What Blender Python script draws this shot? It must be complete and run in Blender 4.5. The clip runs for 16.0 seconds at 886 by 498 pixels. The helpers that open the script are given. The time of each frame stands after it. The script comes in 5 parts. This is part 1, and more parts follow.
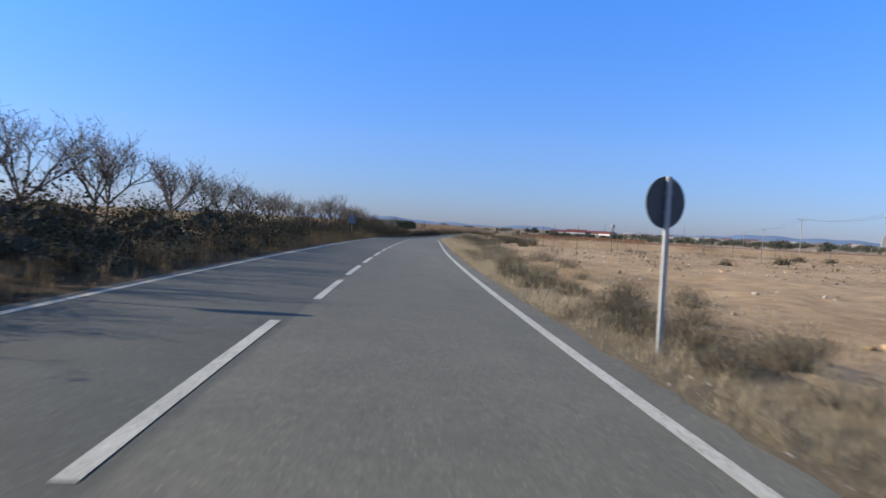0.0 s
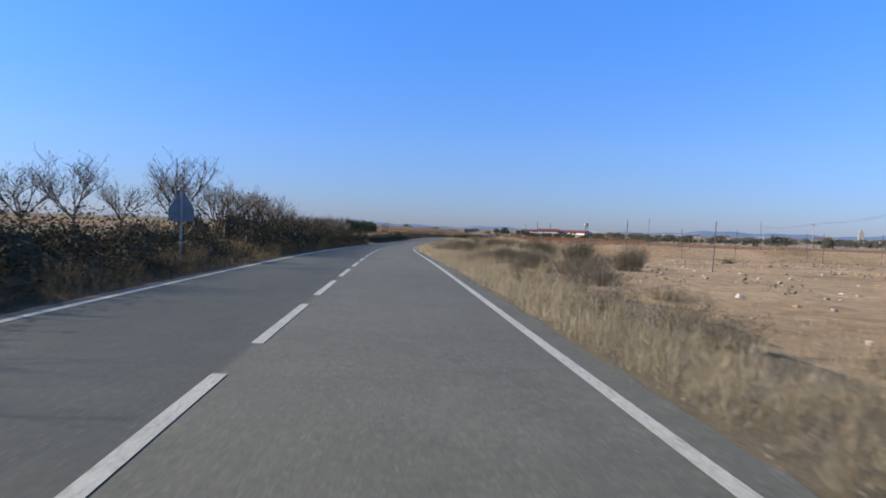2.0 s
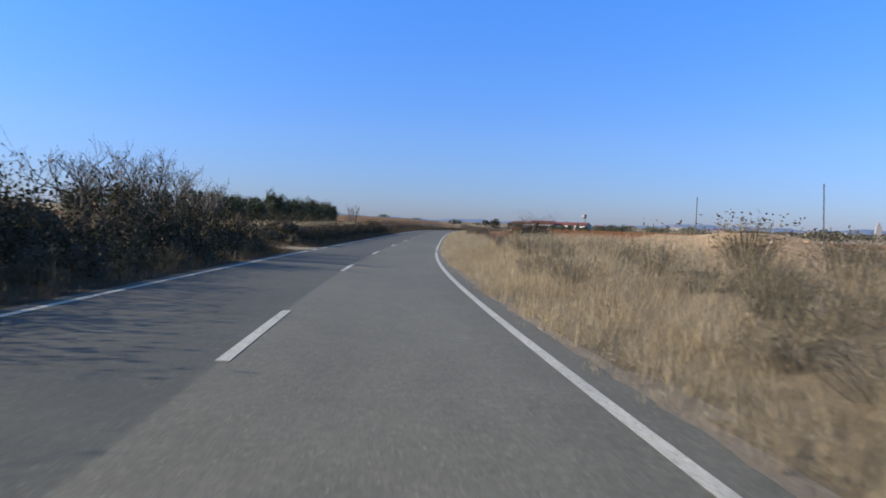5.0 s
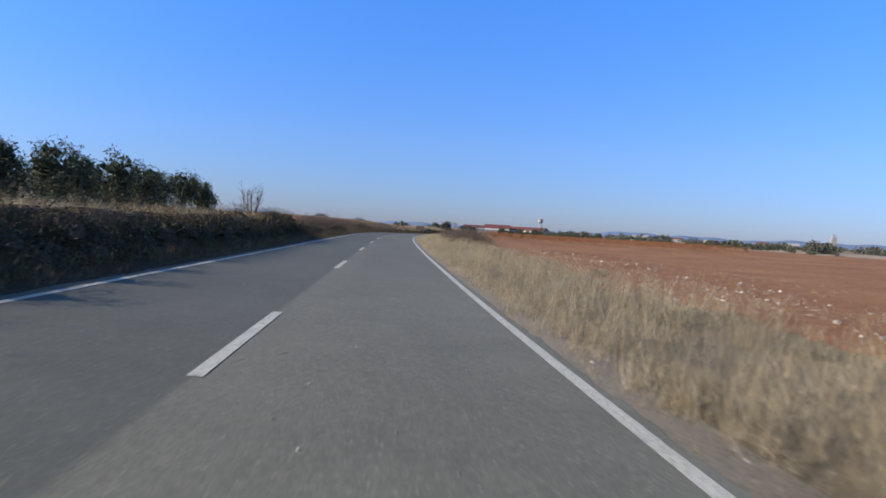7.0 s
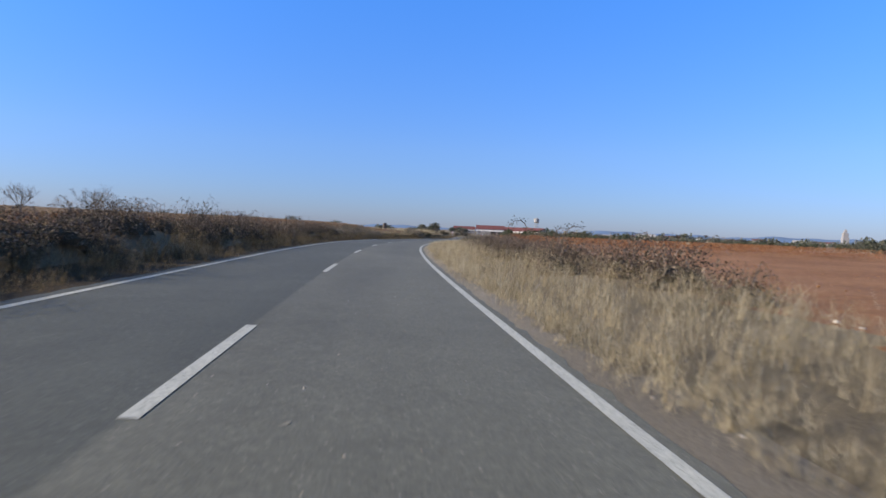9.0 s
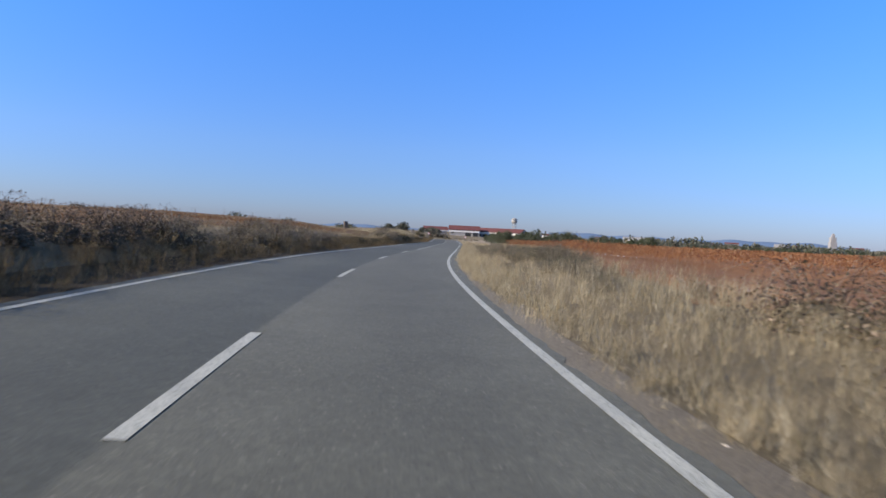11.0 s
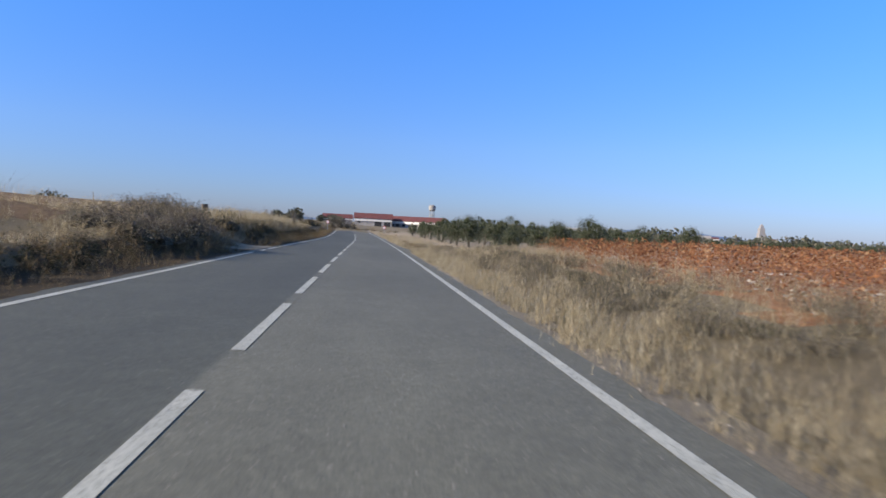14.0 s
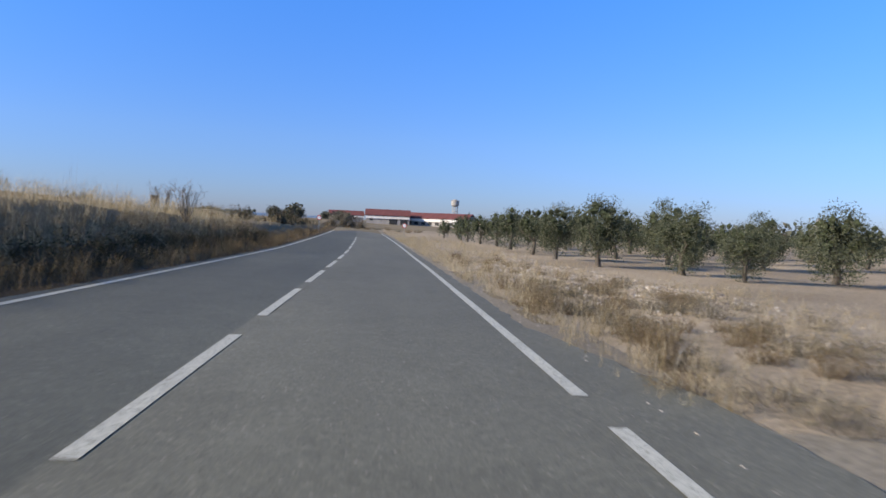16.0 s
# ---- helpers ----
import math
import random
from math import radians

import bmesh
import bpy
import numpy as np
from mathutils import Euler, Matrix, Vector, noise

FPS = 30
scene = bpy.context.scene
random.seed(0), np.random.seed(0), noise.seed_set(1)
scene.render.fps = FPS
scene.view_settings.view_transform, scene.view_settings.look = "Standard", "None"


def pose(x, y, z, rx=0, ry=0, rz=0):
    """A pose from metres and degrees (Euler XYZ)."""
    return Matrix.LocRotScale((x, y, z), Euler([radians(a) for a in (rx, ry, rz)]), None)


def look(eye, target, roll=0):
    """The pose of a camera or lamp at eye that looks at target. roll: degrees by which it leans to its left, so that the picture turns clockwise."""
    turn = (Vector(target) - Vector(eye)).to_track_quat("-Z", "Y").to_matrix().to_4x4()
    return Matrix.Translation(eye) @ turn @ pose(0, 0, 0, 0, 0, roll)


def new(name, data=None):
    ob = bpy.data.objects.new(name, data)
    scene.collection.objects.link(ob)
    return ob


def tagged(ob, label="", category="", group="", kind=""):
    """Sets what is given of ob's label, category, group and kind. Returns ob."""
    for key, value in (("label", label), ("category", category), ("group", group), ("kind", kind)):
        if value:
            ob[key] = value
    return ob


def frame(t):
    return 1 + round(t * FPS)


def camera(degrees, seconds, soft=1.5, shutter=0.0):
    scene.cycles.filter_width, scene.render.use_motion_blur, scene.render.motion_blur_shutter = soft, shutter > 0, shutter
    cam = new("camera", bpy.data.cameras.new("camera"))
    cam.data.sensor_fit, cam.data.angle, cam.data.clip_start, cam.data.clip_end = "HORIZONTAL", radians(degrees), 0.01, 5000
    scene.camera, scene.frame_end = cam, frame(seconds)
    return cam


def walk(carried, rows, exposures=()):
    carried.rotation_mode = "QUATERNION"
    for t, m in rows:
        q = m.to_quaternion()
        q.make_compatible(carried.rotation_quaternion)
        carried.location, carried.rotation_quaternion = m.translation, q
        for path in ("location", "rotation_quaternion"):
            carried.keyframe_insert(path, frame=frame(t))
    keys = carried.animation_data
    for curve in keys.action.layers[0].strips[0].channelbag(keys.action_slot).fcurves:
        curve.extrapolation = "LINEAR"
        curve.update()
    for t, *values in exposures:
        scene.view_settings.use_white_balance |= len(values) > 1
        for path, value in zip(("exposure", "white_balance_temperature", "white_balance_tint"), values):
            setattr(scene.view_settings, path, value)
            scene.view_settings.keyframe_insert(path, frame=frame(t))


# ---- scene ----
# The camera rides along a country road: t, x, y, z, yaw, pitch, lean (degrees).
cam = camera(67.17, 16.0, soft=1.6, shutter=0.12)
PATH = [
    (0.0, 2.769, 30.475, 1.009, -10.231, -1.971, 2.866),
    (0.5, 3.913, 40.649, 0.969, -12.315, -1.733, 2.322),
    (1.0, 5.162, 49.436, 0.934, -13.544, -1.719, 2.389),
    (1.5, 6.664, 59.399, 0.893, -13.425, -1.578, 1.785),
    (2.0, 7.943, 68.461, 0.853, -13.573, -1.692, 1.788),
    (2.5, 9.477, 78.555, 0.791, -14.012, -1.588, 2.796),
    (3.0, 10.953, 87.760, 0.712, -14.529, -1.754, 2.132),
    (3.5, 12.658, 97.915, 0.589, -15.101, -2.323, 2.210),
    (4.0, 14.315, 107.667, 0.431, -15.435, -2.571, 2.187),
    (4.5, 15.945, 117.012, 0.261, -15.555, -2.498, 2.066),
    (5.0, 17.606, 126.169, 0.093, -15.776, -2.267, 1.982),
    (5.5, 19.377, 135.354, -0.068, -16.423, -2.044, 2.074),
    (6.0, 21.367, 144.774, -0.212, -17.801, -1.991, 2.480),
    (6.5, 23.642, 154.421, -0.331, -19.575, -2.110, 3.200),
    (7.0, 26.031, 163.598, -0.406, -20.798, -1.774, 3.227),
    (7.5, 28.830, 173.351, -0.452, -21.743, -1.853, 1.804),
    (8.0, 31.476, 182.503, -0.469, -21.865, -1.481, 2.539),
    (8.5, 34.293, 191.795, -0.469, -22.062, -1.509, 1.767),
    (9.0, 36.896, 200.541, -0.460, -22.315, -1.531, 2.235),
    (9.5, 39.824, 210.035, -0.444, -22.771, -1.566, 2.325),
    (10.0, 42.696, 219.182, -0.425, -23.460, -1.544, 2.460),
    (10.5, 45.556, 227.966, -0.408, -24.399, -1.465, 2.639),
    (11.0, 48.523, 236.583, -0.406, -25.522, -1.378, 2.779),
    (11.5, 51.729, 245.218, -0.422, -26.960, -1.328, 2.796),
    (12.0, 55.338, 254.039, -0.456, -28.686, -1.365, 2.605),
    (12.5, 59.396, 263.022, -0.509, -30.375, -1.487, 2.208),
    (13.0, 63.408, 271.390, -0.566, -31.866, -1.990, 2.208),
    (13.5, 67.857, 279.887, -0.636, -33.285, -2.054, 2.223),
    (14.0, 72.134, 287.833, -0.697, -33.890, -1.825, 2.926),
    (14.5, 76.975, 296.688, -0.755, -33.714, -1.849, 2.129),
    (15.0, 81.296, 304.852, -0.807, -33.209, -1.909, 1.988),
    (15.5, 85.915, 313.675, -0.872, -32.851, -2.010, 2.062),
    (16.0, 89.982, 321.555, -0.938, -32.638, -2.047, 2.452),
]


def heading(yaw, pitch):
    a, b = radians(yaw), radians(pitch)
    return Vector((-math.sin(a) * math.cos(b), math.cos(a) * math.cos(b), math.sin(b)))


walk(cam, [(t, look(Vector((x, y, z)), Vector((x, y, z)) + heading(yaw, pitch), lean))
           for t, x, y, z, yaw, pitch, lean in PATH])

# The road's centre line: bend (per km) every 14 m and slope (per mille) every 20 m, from 12 m behind the origin.
BENDS = [-3.78, -3.60, -3.30, -2.67, -1.34, -1.35, -0.75, 0.13, -0.14, -0.52, -1.32, -2.63, -2.71, -1.38, -0.10, -0.46, -0.68, -1.72, -2.46, -3.63, -3.61, -1.72, 0.36, 0.23, -0.08, 0.07, 0.32, 1.22, 0.93, -0.42, -2.31, -4.20, -5.84]
SLOPES = [-4.23, -4.20, -4.08, -3.70, -4.57, -9.41, -17.48, -17.95, -13.29, -5.07, -0.23, 1.21, 2.45, -1.90, -5.89, -7.54, -4.76, -6.95, -8.74, -8.64, -7.35, -5.12, -2.38]
# fall of the surface to the right, in per cent, every 40 m from -20 m
TILTS = [1.59, 1.49, 1.38, 1.76, 2.26, 2.80, 1.87, 2.52, 2.30, 2.31, 3.20, 2.80]

# ---- light ----
SUN_FROM = Vector((-0.978, 0.205, 0.0)).normalized()
SUN_HEIGHT = radians(24)
world = bpy.data.worlds.new("sky")
scene.world = world
world.use_nodes = True
wn = world.node_tree.nodes
sky = wn.new("ShaderNodeTexSky")
sky.sky_type = 'NISHITA'
sky.sun_disc = False
sky.sun_elevation = SUN_HEIGHT
sky.sun_rotation = math.atan2(SUN_FROM.x, SUN_FROM.y)
sky.air_density, sky.dust_density, sky.ozone_density = 1.0, 0.3, 3.0
# the clear winter sky: deeper blue overhead, paler and lavender-grey low down
coord = wn.new("ShaderNodeTexCoord")
apart = wn.new("ShaderNodeSeparateXYZ")
world.node_tree.links.new(coord.outputs["Generated"], apart.inputs[0])
grade = wn.new("ShaderNodeValToRGB")
for e, (p, c) in zip([grade.color_ramp.elements[0], grade.color_ramp.elements[1], grade.color_ramp.elements.new(0.12), grade.color_ramp.elements.new(0.36), grade.color_ramp.elements.new(0.6)],
                     ((0.0, (0.40, 0.48, 0.87)), (1.0, (1.05, 0.98, 0.92)), (0.12, (0.50, 0.67, 1.11)), (0.36, (0.44, 0.95, 1.70)), (0.6, (0.92, 0.98, 1.05)))):
    e.position, e.color = p, (*c, 1)
world.node_tree.links.new(apart.outputs[2], grade.inputs[0])
tone = wn.new("ShaderNodeMix")
tone.data_type, tone.blend_type = 'RGBA', 'MULTIPLY'
tone.inputs[0].default_value = 1.0
world.node_tree.links.new(sky.outputs[0], tone.inputs[6])
world.node_tree.links.new(grade.outputs[0], tone.inputs[7])
world.node_tree.links.new(tone.outputs[2], wn["Background"].inputs[0])
wn["Background"].inputs[1].default_value = 0.108
lamp = bpy.data.lights.new("sun", 'SUN')
lamp.energy, lamp.angle, lamp.color = 5.0, radians(0.55), (1.0, 0.87, 0.70)
sun = new("sun", lamp)
sun.matrix_world = look((0, 0, 60), Vector((0, 0, 60)) - (SUN_FROM * math.cos(SUN_HEIGHT) + Vector((0, 0, math.sin(SUN_HEIGHT)))))
scene.view_settings.exposure = 0.6

# ---- the road's line ----
GRID = np.arange(-12.0, 440.0, 1.0)
bend = np.interp(GRID, -12.0 + 14.0 * np.arange(len(BENDS)), BENDS) / 1000
bend[GRID > 366] = np.interp(GRID[GRID > 366], [366, 384, 410, 440], [0.8, 0.5, 0.3, -0.5]) / 1000
slope = np.interp(GRID, -12.0 + 20.0 * np.arange(len(SLOPES)), SLOPES) / 1000
slope[GRID > 366] = np.interp(GRID[GRID > 366], [366, 400, 440], [0.0, 0.002, 0.0])
turn = np.concatenate([[0], np.cumsum((bend[1:] + bend[:-1]) / 2)])
turn -= np.interp(0, GRID, turn)
mid = (turn[1:] + turn[:-1]) / 2
RX = np.concatenate([[0], np.cumsum(-np.sin(mid))])
RY = np.concatenate([[0], np.cumsum(np.cos(mid))])
RZ = np.concatenate([[0], np.cumsum((slope[1:] + slope[:-1]) / 2)])
RX, RY, RZ = (a - np.interp(0, GRID, a) for a in (RX, RY, RZ))
S0, S1 = GRID[0], GRID[-1]
OUT = radians(-14)   # the far land's own axis


def road_at(s):
    """x, y, z and heading of the centre line, straight on past both ends."""
    s = np.asarray(s, float)
    x, y, z, a = (np.interp(s, GRID, v) for v in (RX, RY, RZ, turn))
    past = np.where(s > S1, s - S1, np.where(s < S0, s - S0, 0.0))
    return x - np.sin(a) * past, y + np.cos(a) * past, z, a


def flat_at(s, o):
    """World x, y of the place o metres right of the centre line at s."""
    s, o = np.broadcast_arrays(np.asarray(s, float), np.asarray(o, float))
    x, y, z, a = road_at(s)
    near = np.clip(o, -60, 60)
    far = o - near
    z = z - np.interp(s, -20.0 + 40.0 * np.arange(len(TILTS)), TILTS) / 100 * np.clip(o, -4, 4)
    return (x + near * np.cos(a) + far * math.cos(OUT), y + near * np.sin(a) + far * math.sin(OUT), z)


def wave(x, y, size, seed=0.0):
    """Cheap smooth noise, -1 to 1, on arrays."""
    x, y = np.asarray(x) / size + seed * 7.31, np.asarray(y) / size - seed * 3.77
    return (np.sin(x * 2.1 + 1.7 * np.sin(y * 1.3 + seed)) * np.cos(y * 1.9 - 1.3 * np.sin(x * 0.9))
            + 0.5 * np.sin(x * 4.7 - 1.1 * np.cos(y * 3.1) + 2) * np.sin(y * 4.3 + seed)) / 1.5


def smooth(a, b, v):
    u = np.clip((np.asarray(v, float) - a) / (b - a), 0, 1)
    return u * u * (3 - 2 * u)


BANK_S = [-20, 30, 60, 82, 88, 100, 135, 154, 158.8, 162.6, 165, 193, 208, 216, 226, 248, 272, 284, 292, 299, 306, 315, 319, 323.2, 325.5, 330, 333, 345, 360, 392, 440]
BANK_Z = [.6, .6, .6, .55, .5, .65, .7, .6, .0, .0, 1.05, 1.15, 1.15, .95, .75, .75, .9, 1.0, .9, .62, .52, .5, .8, 1.05, .05, .05, 1.1, 1.35, 1.3, .9, .6]
MOUND_S = [-20, 80, 104, 118, 132, 150, 163, 167, 172, 208, 223, 250, 272, 312, 332, 342, 440]
MOUND_Z = [-.1, -.1, .15, .35, .4, .8, .85, .15, -.1, -.05, .15, .15, .4, 0, -.05, -.1, -.1]


def lift(s, o):
    """Height of the ground over the road's own height."""
    s, o = np.broadcast_arrays(np.asarray(s, float), np.asarray(o, float))
    x, y, _ = flat_at(s, o)
    bank, mound = np.interp(s, BANK_S, BANK_Z), np.interp(s, MOUND_S, MOUND_Z)
    track = (s > 318) & (s < 340)
    bank = np.where(track, np.maximum(bank, 1.1 * smooth(-4.9, -7.0, o)), bank)
    # the cut bank below the olives and the one below the vines are steep, the others lean back
    steep = smooth(163, 166, s) * (1 - smooth(206, 216, s)) + smooth(286, 298, s) * (1 - smooth(317, 320, s))
    face = np.where(track, smooth(-4.0, -5.6, o), steep * smooth(-4.25, -5.25, o) + (1 - steep) * smooth(-4.0, -6.4, o))
    left = face * bank * (1 - 0.12 * smooth(-7, -16, o)) - 0.03 * smooth(-3.2, -3.7, o)
    # the vine terrace above the bank
    left = left + (0.7 * smooth(-5.6, -12, o) + 0.35 * smooth(-11, -22, o)) * smooth(283, 294, s) * (1 - smooth(316, 323, s)) * (1 - smooth(-40, -70, o))
    # the fenced rise further on
    left = left + (2.3 * smooth(-33, -43, o) + 0.7 * smooth(-43, -70, o)) * smooth(396, 410, s) * (1 - smooth(450, 520, s))
    right = mound * smooth(4.3, 7.0, o) * (1 - smooth(11, 18, o)) - 0.25 * smooth(9, 22, o) - 0.05 * smooth(3.4, 4.2, o)
    # the scrubby rise between the sandy field and the red one
    right = right + 1.35 * smooth(143, 152, s) * (1 - smooth(158, 166, s)) * smooth(10, 15, o) * (1 - smooth(120, 160, o)) * (1 + 0.2 * wave(x, y, 9, 4))
    # the rubble heap in the scrub
    right = right + 0.4 * np.exp(-((s - 110.5) / 4.0) ** 2 - ((o - 8.6) / 1.6) ** 2)
    # the vines on the right stand a little higher than the road
    right = right + (0.36 * smooth(5.2, 9.2, o) + 0.25 * smooth(9, 22, o)) * smooth(276, 292, s) * (1 - smooth(335, 350, s)) * (1 - smooth(60, 110, o))
    wild = smooth(3.6, 6, np.abs(o))
    rough = 0.16 * smooth(4.6, 6.5, o) * (1 - smooth(55, 75, s)) * (1 - smooth(14, 25, o)) * wave(x, y, 1.3, 5) + wild * (0.06 * wave(x, y, 1.6, 1) + 0.09 * wave(x, y, 5.0, 2) + 0.13 * smooth(5, 8, o) * (1 - smooth(110, 140, s)) * wave(x, y, 3.3, 7)) + smooth(20, 80, np.abs(o)) * 0.3 * wave(x, y, 60, 3)
    away = np.maximum(np.hypot(np.abs(o), np.maximum(s - 380, 0)) - 40, 0)
    rise = 0.008 * np.minimum(away, 130) * np.where(s > 380, 1, smooth(0, 200, away)) + 0.0026 * np.maximum(away - 130, 0)
    under = -0.09 * (1 - smooth(2.9, 3.1, np.abs(o))) - 0.004 * (1 - smooth(3.4, 3.6, np.abs(o)))
    return left + right + rough + rise + under


def ground_z(s, o):
    return flat_at(s, o)[2] + lift(s, o)


def place(s, o, up=0.0):
    x, y, _ = flat_at(s, o)
    return Vector((float(x), float(y), float(ground_z(s, o)) + up))


# ---- mesh helpers ----
def mesh_of(name, verts, faces, mats, smoothed=False, index=None):
    me = bpy.data.meshes.new(name)
    verts, faces = np.asarray(verts, np.float32), np.asarray(faces, np.int32)
    n = faces.shape[1]
    me.vertices.add(len(verts))
    me.vertices.foreach_set("co", verts.ravel())
    me.loops.add(faces.size)
    me.loops.foreach_set("vertex_index", faces.ravel())
    me.polygons.add(len(faces))
    me.polygons.foreach_set("loop_start", np.arange(0, faces.size, n, dtype=np.int32))
    for m in mats if isinstance(mats, (list, tuple)) else [mats]:
        me.materials.append(m)
    if index is not None:
        me.polygons.foreach_set("material_index", np.asarray(index, np.int32))
    me.polygons.foreach_set("use_smooth", np.full(len(faces), smoothed))
    me.update(calc_edges=True)
    me.validate()
    return me


def part(name, data, material=None, parent=None, label="", at=None):
    """Links a bmesh or a mesh as one object under a thing or a part."""
    if isinstance(data, bmesh.types.BMesh):
        me = bpy.data.meshes.new(name)
        bmesh.ops.recalc_face_normals(data, faces=data.faces)
        data.to_mesh(me)
        data.free()
    else:
        me = data
    if material is not None and not me.materials:
        me.materials.append(material)
    ob = new(name, me)
    if parent is not None:
        ob.parent = parent
    if at is not None:
        ob.matrix_basis = at
    if label:
        ob["label"] = label
    return ob


def box(bm, x0, x1, y0, y1, z0, z1, bevel=0.0):
    r = bmesh.ops.create_cube(bm, size=1.0)
    for v in r["verts"]:
        v.co = Vector(((x0 + x1) / 2 + v.co.x * (x1 - x0), (y0 + y1) / 2 + v.co.y * (y1 - y0), (z0 + z1) / 2 + v.co.z * (z1 - z0)))
    if bevel:
        edges = {e for v in r["verts"] for e in v.link_edges}
        bmesh.ops.bevel(bm, geom=list(edges), offset=bevel, segments=2, affect='EDGES', profile=0.5)
    return bm


def rod(bm, a, b, r0, r1=None, seg=10):
    a, b = Vector(a), Vector(b)
    r1 = r0 if r1 is None else r1
    m = Matrix.Translation((a + b) / 2) @ (b - a).to_track_quat('Z', 'Y').to_matrix().to_4x4()
    bmesh.ops.create_cone(bm, cap_ends=True, segments=seg, radius1=r0, radius2=r1, depth=(b - a).length, matrix=m)
    return bm


# ---- materials ----
def shader(name, rough=0.8, metal=0.0, spec=0.3):
    m = bpy.data.materials.new(name)
    m.use_nodes = True
    b = m.node_tree.nodes["Principled BSDF"]
    b.inputs["Roughness"].default_value, b.inputs["Metallic"].default_value = rough, metal
    b.inputs["Specular IOR Level"].default_value = spec
    return m, m.node_tree.nodes, m.node_tree.links, b


def ramp(nodes, stops):
    r = nodes.new("ShaderNodeValToRGB")
    while len(r.color_ramp.elements) < len(stops):
        r.color_ramp.elements.new(0.5)
    for e, (p, c) in zip(r.color_ramp.elements, stops):
        e.position, e.color = p, (*c, 1)
    return r


def noise_tex(nodes, links, coord, scale, detail=5.0, rough=0.6):
    t = nodes.new("ShaderNodeTexNoise")
    t.inputs["Scale"].default_value, t.inputs["Detail"].default_value, t.inputs["Roughness"].default_value = scale, detail, rough
    links.new(coord, t.inputs["Vector"])
    return t


def mixed(nodes, links, fac, a, b, mode='MIX'):
    x = nodes.new("ShaderNodeMix")
    x.data_type, x.blend_type = 'RGBA', mode
    for sock, v in ((x.inputs[0], fac), (x.inputs[6], a), (x.inputs[7], b)):
        if isinstance(v, bpy.types.NodeSocket):
            links.new(v, sock)
        else:
            sock.default_value = v if isinstance(v, float) else (*v, 1)
    return x.outputs[2]


def earth(name, dark, light, stone=None, bump=0.6, fine=6.0):
    """Soil: broad patches, clods and scattered stones."""
    m, n, l, b = shader(name, 0.95, 0, 0.15)
    co = n.new("ShaderNodeTexCoord").outputs["Object"]
    big, small = noise_tex(n, l, co, 0.12, 4), noise_tex(n, l, co, fine, 8, 0.7)
    r1, r2 = ramp(n, [(0.3, dark), (0.7, light)]), ramp(n, [(0.25, (0.45, 0.45, 0.45)), (0.75, (1.35, 1.35, 1.35))])
    l.new(big.outputs[0], r1.inputs[0])
    l.new(small.outputs[0], r2.inputs[0])
    c = mixed(n, l, 0.9, r1.outputs[0], r2.outputs[0], 'MULTIPLY')
    if stone:
        v = n.new("ShaderNodeTexVoronoi")
        v.inputs["Scale"].default_value = 2.6
        l.new(co, v.inputs["Vector"])
        r3 = ramp(n, [(0.10, (1, 1, 1)), (0.17, (0, 0, 0))])
        l.new(v.outputs["Distance"], r3.inputs[0])
        patch = noise_tex(n, l, co, 0.35, 3)
        r4 = ramp(n, [(0.5, (0, 0, 0)), (0.62, (1, 1, 1))])
        l.new(patch.outputs[0], r4.inputs[0])
        f = n.new("ShaderNodeMath")
        f.operation = 'MULTIPLY'
        l.new(r3.outputs[0], f.inputs[0])
        l.new(r4.outputs[0], f.inputs[1])
        c = mixed(n, l, f.outputs[0], c, stone)
    l.new(c, b.inputs["Base Color"])
    k = n.new("ShaderNodeBump")
    k.inputs["Strength"].default_value, k.inputs["Distance"].default_value = bump, 0.08
    l.new(small.outputs[0], k.inputs["Height"])
    l.new(k.outputs[0], b.inputs["Normal"])
    return m


def leafy(name, stops, rough=0.7, thin=0.25, spec=0.2):
    """Leaves, stems or blades: each island its own shade."""
    m, n, l, b = shader(name, rough, 0, spec)
    g = n.new("ShaderNodeNewGeometry")
    r = ramp(n, stops)
    l.new(g.outputs["Random Per Island"], r.inputs[0])
    co = n.new("ShaderNodeTexCoord").outputs["Object"]
    t = noise_tex(n, l, co, 0.5, 3)
    r2 = ramp(n, [(0.3, (0.7, 0.7, 0.7)), (0.7, (1.25, 1.25, 1.25))])
    l.new(t.outputs[0], r2.inputs[0])
    c = mixed(n, l, 1.0, r.outputs[0], r2.outputs[0], 'MULTIPLY')
    l.new(c, b.inputs["Base Color"])
    if thin:
        tr = n.new("ShaderNodeBsdfTranslucent")
        l.new(c, tr.inputs[0])
        mx = n.new("ShaderNodeMixShader")
        mx.inputs[0].default_value = thin
        l.new(b.outputs[0], mx.inputs[1])
        l.new(tr.outputs[0], mx.inputs[2])
        l.new(mx.outputs[0], n["Material Output"].inputs[0])
    return m


def plain(name, colour, rough=0.6, metal=0.0, spec=0.4, vary=0.25, scale=3.0, bump=0.0):
    m, n, l, b = shader(name, rough, metal, spec)
    co = n.new("ShaderNodeTexCoord").outputs["Object"]
    t = noise_tex(n, l, co, scale, 6, 0.65)
    r = ramp(n, [(0.3, tuple(c * (1 - vary) for c in colour)), (0.7, tuple(min(1, c * (1 + vary)) for c in colour))])
    l.new(t.outputs[0], r.inputs[0])
    l.new(r.outputs[0], b.inputs["Base Color"])
    if bump:
        k = n.new("ShaderNodeBump")
        k.inputs["Strength"].default_value, k.inputs["Distance"].default_value = bump, 0.02
        l.new(t.outputs[0], k.inputs["Height"])
        l.new(k.outputs[0], b.inputs["Normal"])
    return m


